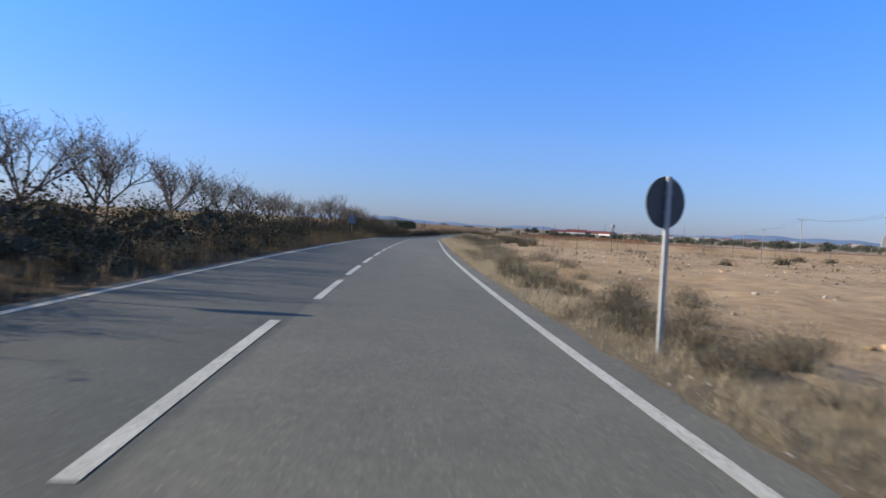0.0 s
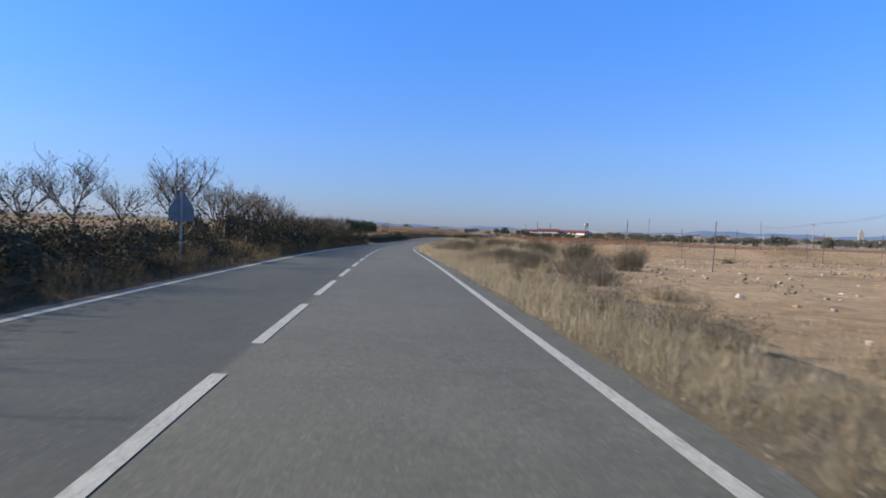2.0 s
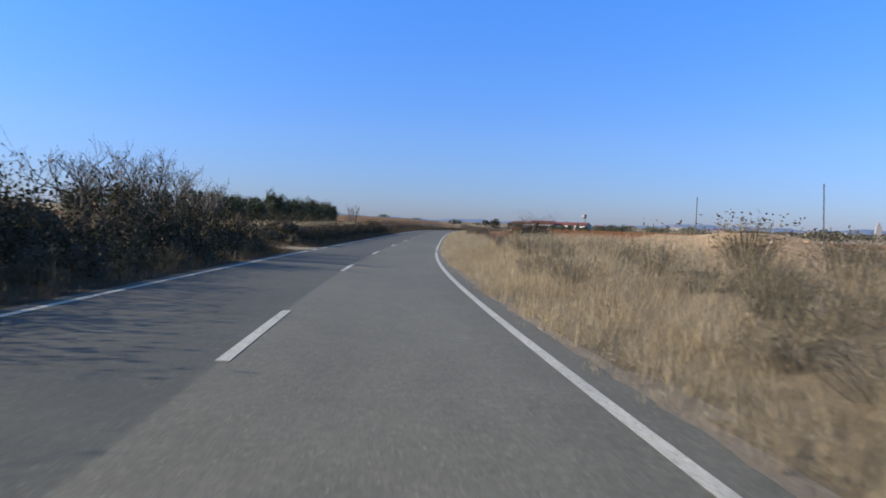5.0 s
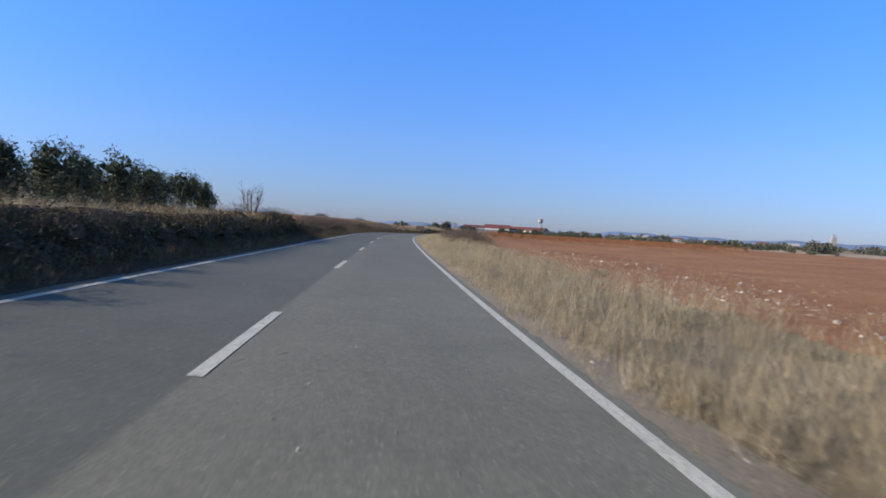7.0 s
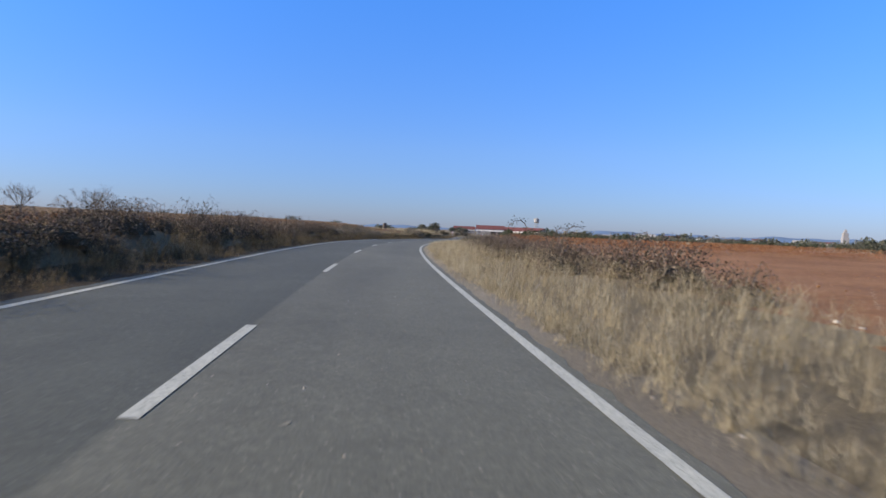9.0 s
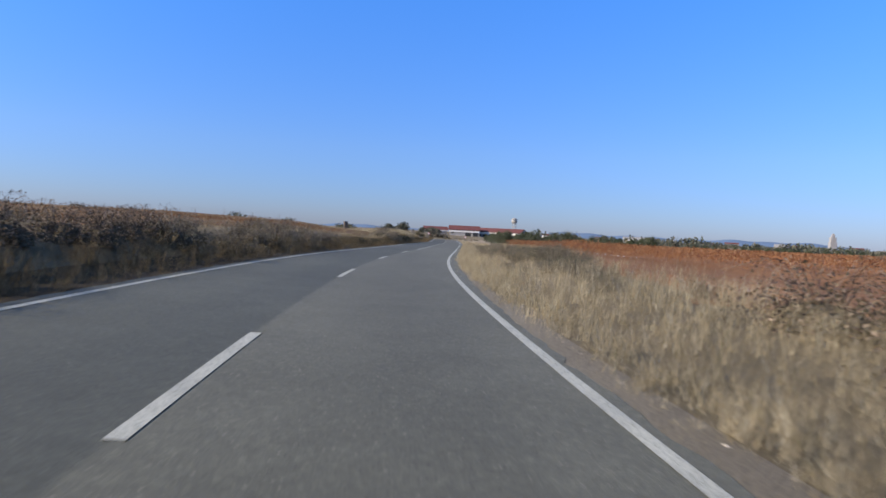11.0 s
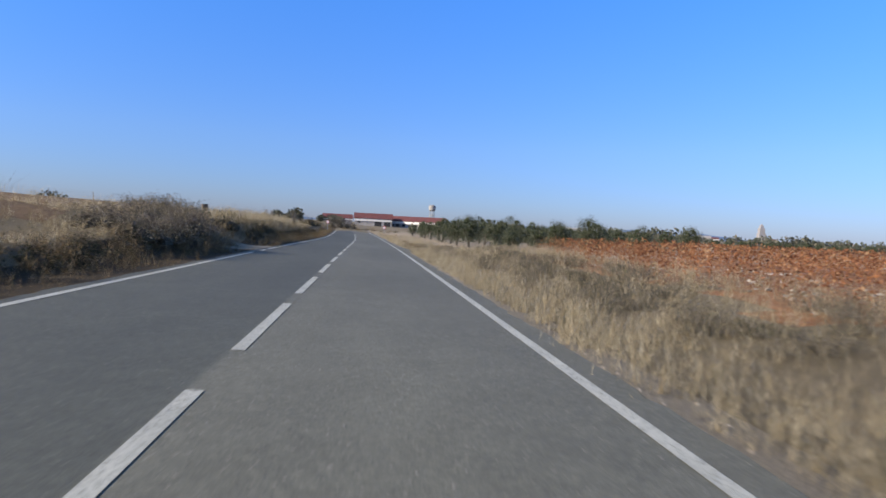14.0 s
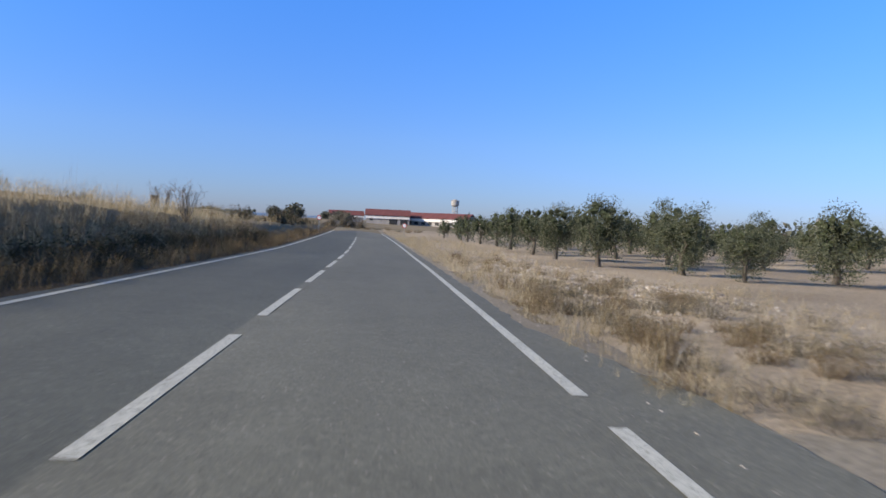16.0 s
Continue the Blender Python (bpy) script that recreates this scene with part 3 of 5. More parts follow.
def bare_tree_meshes(seed, height, stems=0, rad=0.07):
    """Short trunk, spreading limbs, then many fine upright shoots."""
    rnd = random.Random(seed)
    thick, thin = [], []

    def along(pts, f):
        k = min(int(f * (len(pts) - 1)), len(pts) - 2)
        u = f * (len(pts) - 1) - k
        return Vector(pts[k]).lerp(Vector(pts[k + 1]), u), (Vector(pts[k + 1]) - Vector(pts[k])).normalized()

    def shoots(pts, r, n, long, level):
        for i in range(n):
            at, d = along(pts, rnd.uniform(0.2, 1.0))
            a = rnd.uniform(0, 2 * math.pi)
            out = Vector((math.cos(a), math.sin(a), rnd.uniform(-0.1, 1.1)))
            q, rr = limb(at, d * 0.55 + out * 0.75, long * rnd.uniform(0.5, 1.15), r, r * 0.45, rnd, 0.2, 0.07)
            thin.append((q, rr))
            if level:
                shoots(q, r * 0.6, 3, long * 0.52, level - 1)

    limbs = []
    if stems:
        for i in range(stems):
            a = 2 * math.pi * i / stems + rnd.uniform(-.4, .4)
            limbs.append(limb((0.1 * math.cos(a), 0.1 * math.sin(a), -0.1), (0.35 * math.cos(a), 0.35 * math.sin(a), 1), height * rnd.uniform(0.6, 0.85), 0.03, 0.012, rnd, 0.1, 0.12))
        thick += limbs
        for pts, rr in limbs:
            shoots(pts, 0.012, 7, height * 0.24, 1)
    else:
        lean = Vector((rnd.uniform(-.3, .3), rnd.uniform(-.3, .3), 1))
        trunk = limb((0, 0, -0.15), lean, height * 0.27, rad, rad * 0.75, rnd, 0.1, 0.1)
        thick.append(trunk)
        top_, _ = along(trunk[0], 0.98)
        for i in range(5):
            a = i * 1.26 + rnd.uniform(-.35, .35)
            l1 = limb(top_, (math.cos(a), math.sin(a), rnd.uniform(0.7, 1.5)), height * rnd.uniform(0.32, 0.46), rad * 0.55, rad * 0.3, rnd, 0.16, 0.05)
            thick.append(l1)
            shoots(l1[0], 0.012, 3, height * 0.22, 1)
            for j in range(4):
                at, d = along(l1[0], rnd.uniform(0.35, 1.0))
                b_ = a + rnd.uniform(-1.3, 1.3)
                l2 = limb(at, d * 0.6 + Vector((math.cos(b_), math.sin(b_), rnd.uniform(0.4, 1.5))) * 0.7, height * rnd.uniform(0.2, 0.34), rad * 0.26, rad * 0.12, rnd, 0.2, 0.07)
                thick.append(l2)
                shoots(l2[0], 0.011, 5, height * 0.2, 1)
    tv, tf = tube_arrays(thick, 6)
    cv, cf = tube_arrays([(p[::2], np.maximum(np.array(r[::2]), 0.0045)) for p, r in thin], 3)
    # a few curled leaves still hang on the twigs
    ends = np.array([p[-1] for p, r in thin])
    lv, lf = leaves_arrays(ends[rng.random(len(ends)) < 0.4], 0.075)
    return mesh_of("trunk", tv, tf, M_BARK, True), joined("crown", [(cv, cf), (lv, lf)], [M_TWIG, M_RUSSET])


def put_tree(name, meshes, s, o, turn_=0.0, size=1.0, label="", group="", up=0.0, squash=1.0):
    t = tagged(new(name), label, "tree", group)
    t.matrix_basis = Matrix.Translation(place(s, o, up)) @ Matrix.Rotation(turn_, 4, 'Z') @ Matrix.Diagonal((size, size, size * squash, 1))
    for part_name, me in zip(("trunk", "crown"), meshes):
        part(part_name, me, None, t)
    return t


M_CANE = leafy("bramble_cane", [(0.0, (0.07, 0.05, 0.04)), (0.6, (0.15, 0.115, 0.09)), (1.0, (0.30, 0.26, 0.21))], 0.85, 0)
# dark colour that stands in for the shade inside a bush
M_CORE = plain("bramble_shade", (0.085, 0.07, 0.048), 0.95, vary=0.6, scale=22, spec=0.1, bump=0.8)


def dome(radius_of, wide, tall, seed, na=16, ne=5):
    """A closed lumpy mound under the leaves, coloured dark as the bush's shaded interior."""
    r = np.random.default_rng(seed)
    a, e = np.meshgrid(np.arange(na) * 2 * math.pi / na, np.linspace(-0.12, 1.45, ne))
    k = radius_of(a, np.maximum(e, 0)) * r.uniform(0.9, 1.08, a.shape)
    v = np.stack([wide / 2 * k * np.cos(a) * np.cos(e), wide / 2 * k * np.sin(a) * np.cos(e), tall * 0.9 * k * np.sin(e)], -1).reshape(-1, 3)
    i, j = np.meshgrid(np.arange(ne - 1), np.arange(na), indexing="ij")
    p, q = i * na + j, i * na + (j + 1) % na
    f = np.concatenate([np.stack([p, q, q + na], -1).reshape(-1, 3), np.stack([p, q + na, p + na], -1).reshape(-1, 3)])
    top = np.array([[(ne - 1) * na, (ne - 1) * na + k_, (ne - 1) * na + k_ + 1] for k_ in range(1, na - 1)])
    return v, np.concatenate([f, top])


def bramble_mesh(seed, wide, tall, count, mat, size=0.055, canes=9, core=0.58):
    """A mound of tangled canes and small leaves with an uneven outline."""
    r = np.random.default_rng(seed)
    n = count

    def lump(a, e):
        return 1 + np.cos(e) ** 0.7 * (0.22 * np.sin(3 * a + seed) * np.cos(2 * e) + 0.18 * np.sin(7 * a + 2 * seed + 3 * e) + 0.1 * np.sin(13 * a - 5 * e))

    a = r.uniform(0, 2 * math.pi, n)
    e = np.arcsin(r.uniform(0, 1, n))
    rad = lump(a, e) * (core + (1.06 - core) * r.random(n) ** 1.3)
    p = np.stack([wide / 2 * rad * np.cos(a) * np.cos(e), wide / 2 * rad * np.sin(a) * np.cos(e), tall * 0.9 * rad * np.sin(e) + 0.02], -1)
    v, f = leaves_arrays(p, r.uniform(0.6, 1.5, n) * size)
    rnd = random.Random(seed)
    paths, tips = [], []
    for i in range(canes):
        b = rnd.uniform(0, 2 * math.pi)
        reach, high = wide * rnd.uniform(0.3, 0.6), tall * rnd.uniform(0.85, 1.2)
        u = np.linspace(0, 1, 6)
        pts = np.stack([reach * u * math.cos(b), reach * u * math.sin(b), high * np.sin(u * rnd.uniform(1.9, 2.8))], -1) + r.normal(0, 0.03, (6, 3))
        paths.append((pts, np.linspace(0.0055, 0.0025, 6)))
        tips.append(pts[2:] + r.normal(0, 0.03, (4, 3)))
    tv, tf = tube_arrays(paths, 3)
    lv, lf = leaves_arrays(np.concatenate(tips), size)
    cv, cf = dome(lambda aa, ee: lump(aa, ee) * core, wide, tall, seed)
    return [("foliage", joined("foliage", [(v, f), (lv, lf)], [mat, mat])), ("cane_tangle", mesh_of("cane_tangle", tv, tf, M_CANE)), ("shade_core", mesh_of("shade_core", cv, cf, M_CORE))]


def weed_mesh(seed, wide, tall, stems, mat, heads=True):
    """A dry weed clump: many thin branching stems."""
    r = np.random.default_rng(seed)
    n = stems
    a, reach = r.uniform(0, 2 * math.pi, n), wide / 2 * np.sqrt(r.uniform(0, 1, n))
    root = np.stack([0.35 * reach * np.cos(a), 0.35 * reach * np.sin(a), np.full(n, -0.03)], -1)
    tip = np.stack([reach * np.cos(a), reach * np.sin(a), tall * r.uniform(0.5, 1.0, n) * (1 - 0.35 * (2 * reach / wide) ** 2)], -1) + r.normal(0, 0.04, (n, 3))
    mid_ = (root + tip) / 2 + np.array([0, 0, 0.10 * tall]) + r.normal(0, 0.04, (n, 3))
    b = r.uniform(0, 2 * math.pi, n)
    w = np.stack([np.cos(b), np.sin(b), np.zeros(n)], -1) * 0.0032
    v = np.stack([root - w, root + w, mid_ - w * 0.8, mid_ + w * 0.8, tip], 1).reshape(-1, 3)
    i = 5 * np.arange(n)[:, None]
    f = np.concatenate([i + np.array([[0, 1, 3]]), i + np.array([[0, 3, 2]]), i + np.array([[2, 3, 4]])], 0)
    m = int(n * 1.5)
    k = r.integers(0, n, m)
    u = r.uniform(0.3, 1.0, m)[:, None]
    sprig = mid_[k] * (1 - u) + tip[k] * u
    lv, lf = leaves_arrays(sprig, r.uniform(0.03, 0.085, m), slim=0.2 if heads else 0.4)
    return joined("weed", [(v, f), (lv, lf)], [mat, mat])


def olive_meshes(seed, high, leaves, size=0.10, low=0.0):
    rnd, r = random.Random(seed), np.random.default_rng(seed)
    thick, hubs = [], []
    trunk_top = Vector((rnd.uniform(-.12, .12), rnd.uniform(-.12, .12), high * 0.2))
    thick.append((np.array([(0, 0, -0.15), tuple(trunk_top * 0.5 + Vector((0.04, 0.02, 0))), tuple(trunk_top)]), [0.15, 0.115, 0.10]))
    for i in range(6):
        a = i * 1.05 + rnd.uniform(-.3, .3)
        pts, rr = limb(trunk_top, (math.cos(a), math.sin(a), rnd.uniform(0.7, 1.6)), high * rnd.uniform(0.3, 0.45), 0.06, 0.015, rnd, 0.2, 0.12)
        thick.append((pts, rr))
        hubs += [pts[2], pts[3], pts[4]]
    for i in range(64):
        a, e = rnd.uniform(0, 6.28), math.asin(rnd.uniform(-1, 1))
        q = rnd.uniform(0.15, 1.0) ** 0.5 * 0.85
        hubs.append(np.array([high * 0.375 * q * math.cos(a) * math.cos(e), high * 0.375 * q * math.sin(a) * math.cos(e), high * (0.53 - low + (0.33 + low) * q * math.sin(e))]))
    hubs = np.array(hubs)
    k = r.integers(0, len(hubs), leaves)
    d = r.normal(size=(leaves, 3))
    d /= np.linalg.norm(d, axis=1)[:, None]
    p = hubs[k] + d * (high * (0.02 + 0.115 * r.random(leaves) ** 0.7))[:, None] * np.array([1, 1, 0.9])
    v, f = leaves_arrays(p, r.uniform(0.6, 1.4, leaves) * size, slim=0.34)
    # sprigs that stick out of the outline
    kk = r.integers(0, len(hubs), 9)
    out = hubs[kk] * np.array([1, 1, 0])
    out = out / (np.linalg.norm(out, axis=1)[:, None] + 0.3) + np.array([0, 0, 0.9]) + r.normal(0, 0.3, (9, 3))
    sp = np.concatenate([hubs[kk] + out * high * q for q in (0.03, 0.05, 0.065, 0.08)])
    v2, f2 = leaves_arrays(np.repeat(sp, 3, 0) + r.normal(0, 0.03, (len(sp) * 3, 3)), size * 0.9, slim=0.34)
    # dark blobs at the inner boughs, the crown's inner shade put into colour
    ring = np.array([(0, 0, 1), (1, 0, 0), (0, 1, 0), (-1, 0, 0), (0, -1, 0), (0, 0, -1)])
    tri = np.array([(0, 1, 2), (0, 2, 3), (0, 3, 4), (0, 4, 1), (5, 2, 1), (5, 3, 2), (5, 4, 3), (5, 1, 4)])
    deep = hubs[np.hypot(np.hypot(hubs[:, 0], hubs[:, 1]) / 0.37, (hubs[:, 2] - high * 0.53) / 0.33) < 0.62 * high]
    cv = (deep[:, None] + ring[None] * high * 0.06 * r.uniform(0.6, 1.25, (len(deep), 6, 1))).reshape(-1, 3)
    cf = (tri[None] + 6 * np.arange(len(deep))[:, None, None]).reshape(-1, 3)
    tv, tf = tube_arrays(thick, 7)
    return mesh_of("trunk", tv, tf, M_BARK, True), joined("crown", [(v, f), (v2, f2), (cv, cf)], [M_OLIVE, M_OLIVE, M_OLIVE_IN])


def stones(name, root, size, mat):
    """Angular stones: squashed, knocked-about octahedra with cut corners."""
    ico = np.array([(0, 0, 1), (.89, 0, .45), (.28, .85, .45), (-.72, .53, .45), (-.72, -.53, .45), (.28, -.85, .45),
                    (.72, .53, -.45), (-.28, .85, -.45), (-.89, 0, -.45), (-.28, -.85, -.45), (.72, -.53, -.45), (0, 0, -1)])
    fi = np.array([(0, 1, 2), (0, 2, 3), (0, 3, 4), (0, 4, 5), (0, 5, 1), (1, 6, 2), (2, 7, 3), (3, 8, 4), (4, 9, 5), (5, 10, 1),
                   (2, 6, 7), (3, 7, 8), (4, 8, 9), (5, 9, 10), (1, 10, 6), (11, 7, 6), (11, 8, 7), (11, 9, 8), (11, 10, 9), (11, 6, 10)])
    n = len(root)
    a = rng.uniform(0, 2 * math.pi, n)
    ca, sa = np.cos(a)[:, None], np.sin(a)[:, None]
    v = ico[None] * rng.uniform(0.7, 1.3, (n, 12, 1)) * np.stack([rng.uniform(.7, 1.4, n), rng.uniform(.6, 1.1, n), rng.uniform(.4, .8, n)], -1)[:, None]
    v = np.stack([v[..., 0] * ca - v[..., 1] * sa, v[..., 0] * sa + v[..., 1] * ca, v[..., 2]], -1) * np.asarray(size)[:, None, None] + root[:, None]
    return mesh_of(name, v.reshape(-1, 3), (fi[None] + 12 * np.arange(n)[:, None, None]).reshape(-1, 3), mat)


def scatter(s0, s1, o0, o1, per_m2):
    """Roots at random in a stretch of the plan: s, o and world points."""
    n = int((s1 - s0) * abs(o1 - o0) * per_m2)
    s, o = rng.uniform(s0, s1, n), rng.uniform(min(o0, o1), max(o0, o1), n)
    return s, o


def rooted(s, o, sink=0.02):
    x, y, _ = flat_at(s, o)
    return np.stack([x, y, ground_z(s, o) - sink], -1)

# ---- the verges ----
def grass_field(name, spec, mat, label):
    """spec rows: s0, s1, o0, o1, blades per m2, height low, height high, clumpiness."""
    roots, hs, turns, leans = [], [], [], []
    for s0, s1, o0, o1, per, h0, h1, clump in spec:
        # tufts, each of blades that spread from one root
        ts, to = scatter(s0, s1, o0, o1, per / 9.0 * (1.45 if 3.4 < o0 < 4.5 and o1 < 6 else 1.0))
        c = wave(ts, to * 2.5, 2.3, 6) * 0.6 + wave(ts, to * 2, 0.7, 8) * 0.4
        keep = rng.random(len(ts)) < np.clip(0.6 + clump * c, 0.06, 1)
        ts, to, c = ts[keep], to[keep], c[keep]
        tall = rng.uniform(h0, h1, len(ts)) * (1 + 0.35 * c)
        k = np.repeat(np.arange(len(ts)), 16)
        b, r = rng.uniform(0, 2 * math.pi, len(k)), np.abs(rng.normal(0, 0.09, len(k)))
        s, o = ts[k] + r * np.cos(b), to[k] + r * np.sin(b)
        edge_ = (o < -3.08) | (o > np.interp(s, [100, 150, 190, 215, 260, 300, 335, 340], [3.4, 3.22, 3.14, 3.25, 3.36, 3.4, 3.5, 3.6]) + 0.12 * wave(s, s, 1.7, 3)) | ((o > 3.12) & (rng.random(len(o)) < 0.1))
        s, o, k, b, r = s[edge_], o[edge_], k[edge_], b[edge_], r[edge_]
        ang = road_at(s)[3]
        roots.append(rooted(s, o))
        hs.append(tall[k] * rng.uniform(0.45, 1.1, len(k)))
        turns.append(b + ang + math.pi / 2)
        leans.append(np.clip(rng.normal(0.3, 0.22, len(k)) + 1.2 * r, 0.02, 1.0))
    root, h = np.concatenate(roots), np.concatenate(hs)
    n = len(root)
    me = blades(name, root, h, rng.uniform(0.0035, 0.0085, n), np.concatenate(leans), mat, away=np.concatenate(turns))
    return tagged(part(name, me), label, "grass", kind="stuff")


grass_field("dry_grass", [
    (28, 48, 3.5, 5.2, 130, .1, .35, .8), (28, 48, 5.2, 8.5, 70, .15, .42, .9), (48, 100, 3.45, 5.4, 170, .2, .5, .5), (48, 100, 5.4, 8.4, 70, .2, .5, .9),
    (100, 164, 3.45, 5.2, 190, .22, .52, .4), (100, 130, 5.2, 10.5, 80, .25, .6, .7), (134, 164, 4.4, 10.5, 140, .4, .85, .5),
    (168, 215, 3.45, 4.3, 190, .2, .45, .4), (168, 215, 4.3, 8.2, 130, .35, .75, .5),
    (215, 262, 3.5, 4.4, 180, .25, .5, .4), (215, 262, 4.4, 9.0, 115, .4, .8, .4),
    (262, 338, 3.45, 5.0, 180, .25, .5, .4), (262, 338, 5.0, 8.5, 100, .3, .6, .6), (272, 300, 8.5, 12, 45, .2, .45, .7), (300, 338, 8.5, 11.5, 95, .3, .6, .6),
    (342, 400, 3.5, 5.2, 110, .2, .42, .8), (342, 376, 5.2, 8.5, 40, .12, .38, 1.0), (346, 400, 8.5, 16, 9, .08, .25, 1.0), (352, 410, 5.2, 9.5, 45, .25, .6, .7), (172, 216, 8, 13, 65, .08, .25, .6), (172, 216, 13, 20, 14, .06, .2, .8), (400, 438, 3.6, 6, 30, .3, .6, .6),
    (28, 338, 3.15, 3.75, 150, .06, .24, .6), (28, 338, 3.5, 4.2, 150, .1, .34, .6), (158, 171, 3.5, 12, 150, .3, .65, .4), (144, 164, 10.5, 34, 22, .3, .6, .6), (28, 140, 9, 30, 2.5, .1, .35, 1.0),
], M_GOLD, "golden dry grass on the roadside verge")
grass_field("dead_grass", [
    (28, 157, -3.05, -3.7, 150, .12, .4, .3), (28, 157, -3.4, -5.0, 150, .25, .7, .5), (28, 157, -5.2, -9.5, 16, .3, .6, .9),
    (164.5, 216, -3.1, -3.7, 120, .1, .3, .4), (164.5, 216, -3.4, -5.3, 215, .2, .5, .3),
    (216, 318, -3.1, -3.7, 120, .1, .3, .4), (216, 292, -3.4, -5.2, 190, .25, .7, .4), (292, 319, -3.5, -5.1, 190, .2, .5, .4), (319, 324, -3.4, -5.2, 230, .3, .75, .4), (292, 320, -5.2, -9.5, 60, .08, .22, .6), (216, 292, -5.2, -9.0, 40, .25, .55, .9),
    (331, 376, -3.1, -5.6, 210, .25, .7, .4), (376, 400, -3.3, -5.0, 80, .3, .65, .5), (400, 438, -3.4, -7, 30, .3, .7, .6),
    (154.5, 159.3, -3.5, -14, 60, .1, .4, .6), (161.8, 165.5, -3.5, -18, 150, .2, .5, .5), (322, 332, -5.0, -8, 130, .3, .7, .5), (323, 331, -4.0, -8, 8, .1, .25, 1),
    (296, 400, -6.5, -10, 1.2, .9, 1.5, .3), (216, 290, -6.5, -10, .5, .8, 1.3, .3),
], M_BROWN, "brown dead grass along the foot of the bank")
grass_field("pale_grass", [
    (332, 374, -4.55, -5.4, 120, .35, .7, .4), (332, 374, -5.2, -8.5, 130, .45, .85, .4), (332, 374, -8.5, -13, 50, .45, .85, .4), (372, 438, -5.5, -16, 18, .3, .7, .4), (292, 318, -5.0, -6.6, 130, .1, .3, .5), (316, 324, -4.6, -8.5, 110, .3, .65, .4), (292, 318, -8, -14, 14, .15, .4, .8), (318, 323, -8, -14, 50, .3, .6, .5), (341.5, 357, 4, 12, 80, .12, .38, .8), (330, 339, 4.5, 13, 120, .3, .7, .5), (321.5, 333, -5.0, -9, 190, .35, .7, .3), (321, 333, -9.0, -14, 50, .4, .8, .4),
    (164, 216, -5.1, -8.5, 120, .12, .36, .5), (164, 216, -8.5, -11, 25, .2, .4, .8), (84, 100, -6.0, -9.5, 40, .2, .45, .6),
], M_GOLD, "tall pale dry grass on top of the bank")

BRAMBLES = [bramble_mesh(i + 1, 2.0 + 0.2 * (i % 3), 1.0 + 0.12 * (i % 2), 860, M_BRAMBLE, 0.073) for i in range(4)]
RUSSETS = [bramble_mesh(i + 21, 2.0, 0.9, 1250, M_RUSSET, 0.06, 24) for i in range(3)]
GREYS = [bramble_mesh(i + 91, 2.0, 1.0, 1300, M_DEADCANE, 0.065, 45) for i in range(2)]
WEEDS = [weed_mesh(i + 41, 1.0 + 0.2 * i, 0.75, 230, M_WEED) for i in range(4)]
M_SCRUB = leafy("dark_scrub", [(0.0, (0.05, 0.045, 0.03)), (0.5, (0.10, 0.088, 0.06)), (0.85, (0.17, 0.145, 0.10)), (1.0, (0.075, 0.085, 0.04))], 0.85, 0.2)
SCRUBS = [weed_mesh(i + 81, 1.6 + 0.2 * i, 1.1, 430, M_SCRUB) for i in range(3)]
BROWNS = [weed_mesh(i + 61, 0.9, 0.8, 170, M_BROWN) for i in range(3)]


def shrub(name, meshes, s, o, size, tall, label, group):
    me = meshes[int(rng.integers(len(meshes)))]
    ob = tagged(part(name, me) if not isinstance(me, list) else new(name), label, "bush", group)
    for part_name, piece in me if isinstance(me, list) else ():
        part(part_name, piece, None, ob)
    ob.matrix_basis = Matrix.Translation(place(s, o, -0.08)) @ Matrix.Rotation(float(rng.uniform(0, 6.28)), 4, 'Z') @ Matrix.Diagonal((size, size, tall, 1))
    return ob


def hedge(name, meshes, s0, s1, step, o0, o1, size, tall, label, group):
    for s in np.arange(s0, s1, step):
        k = float(rng.uniform(0.8, 1.2))
        if o0 > 0 and o1 < 9.5 and 107 < s < 114 and name in ("weed_clump", "dry_scrub"):
            continue   # bare rubble
        shrub(name, meshes, s + float(rng.uniform(-.4, .4)) * step, float(rng.uniform(min(o0, o1), max(o0, o1))), size * k, tall * float(rng.uniform(0.75, 1.2)), label, group)


DARK = "dark tangled bramble bush on the shaded bank"
hedge("bramble_bush", BRAMBLES, 26, 84, 1.75, -4.6, -5.5, 1.0, 0.85, DARK, "hedge along the road")
hedge("bramble_bush", BRAMBLES, 34, 84, 2.5, -6.0, -7.4, 1.2, 1.25, DARK, "hedge along the road")
hedge("bramble_bush", BRAMBLES, 80, 92, 1.2, -5.0, -6.6, 1.0, 1.0, DARK, "hedge along the road")
hedge("bramble_bush", BRAMBLES, 91, 98, 1.2, -4.7, -6.0, 0.85, 0.7, DARK, "hedge along the road")
hedge("bramble_bush", BRAMBLES, 98, 155, 1.35, -4.5, -5.5, 1.0, 1.3, DARK, "hedge along the road")
hedge("bramble_bush", BRAMBLES, 99, 154, 2.0, -6.0, -7.2, 1.2, 1.65, DARK, "hedge along the road")
hedge("bramble_bush", BRAMBLES, 165.5, 215, 1.1, -4.4, -4.9, 0.66, 0.7, "dark bramble bush on the cut bank", "bank bushes")
hedge("bramble_bush", BRAMBLES, 165.5, 215, 6.0, -5.6, -6.6, 0.6, 0.34, "low dark bramble bush on the cut bank", "bank bushes")
hedge("bramble_bush", BRAMBLES, 202, 215, 2.4, -4.9, -5.5, 0.75, 0.5, "dark bramble bush on the cut bank", "bank bushes")
hedge("bramble_bush", RUSSETS, 216, 262, 1.35, -4.8, -6.0, 0.85, 0.85, "brownish bramble bush on the low bank", "bank bushes")
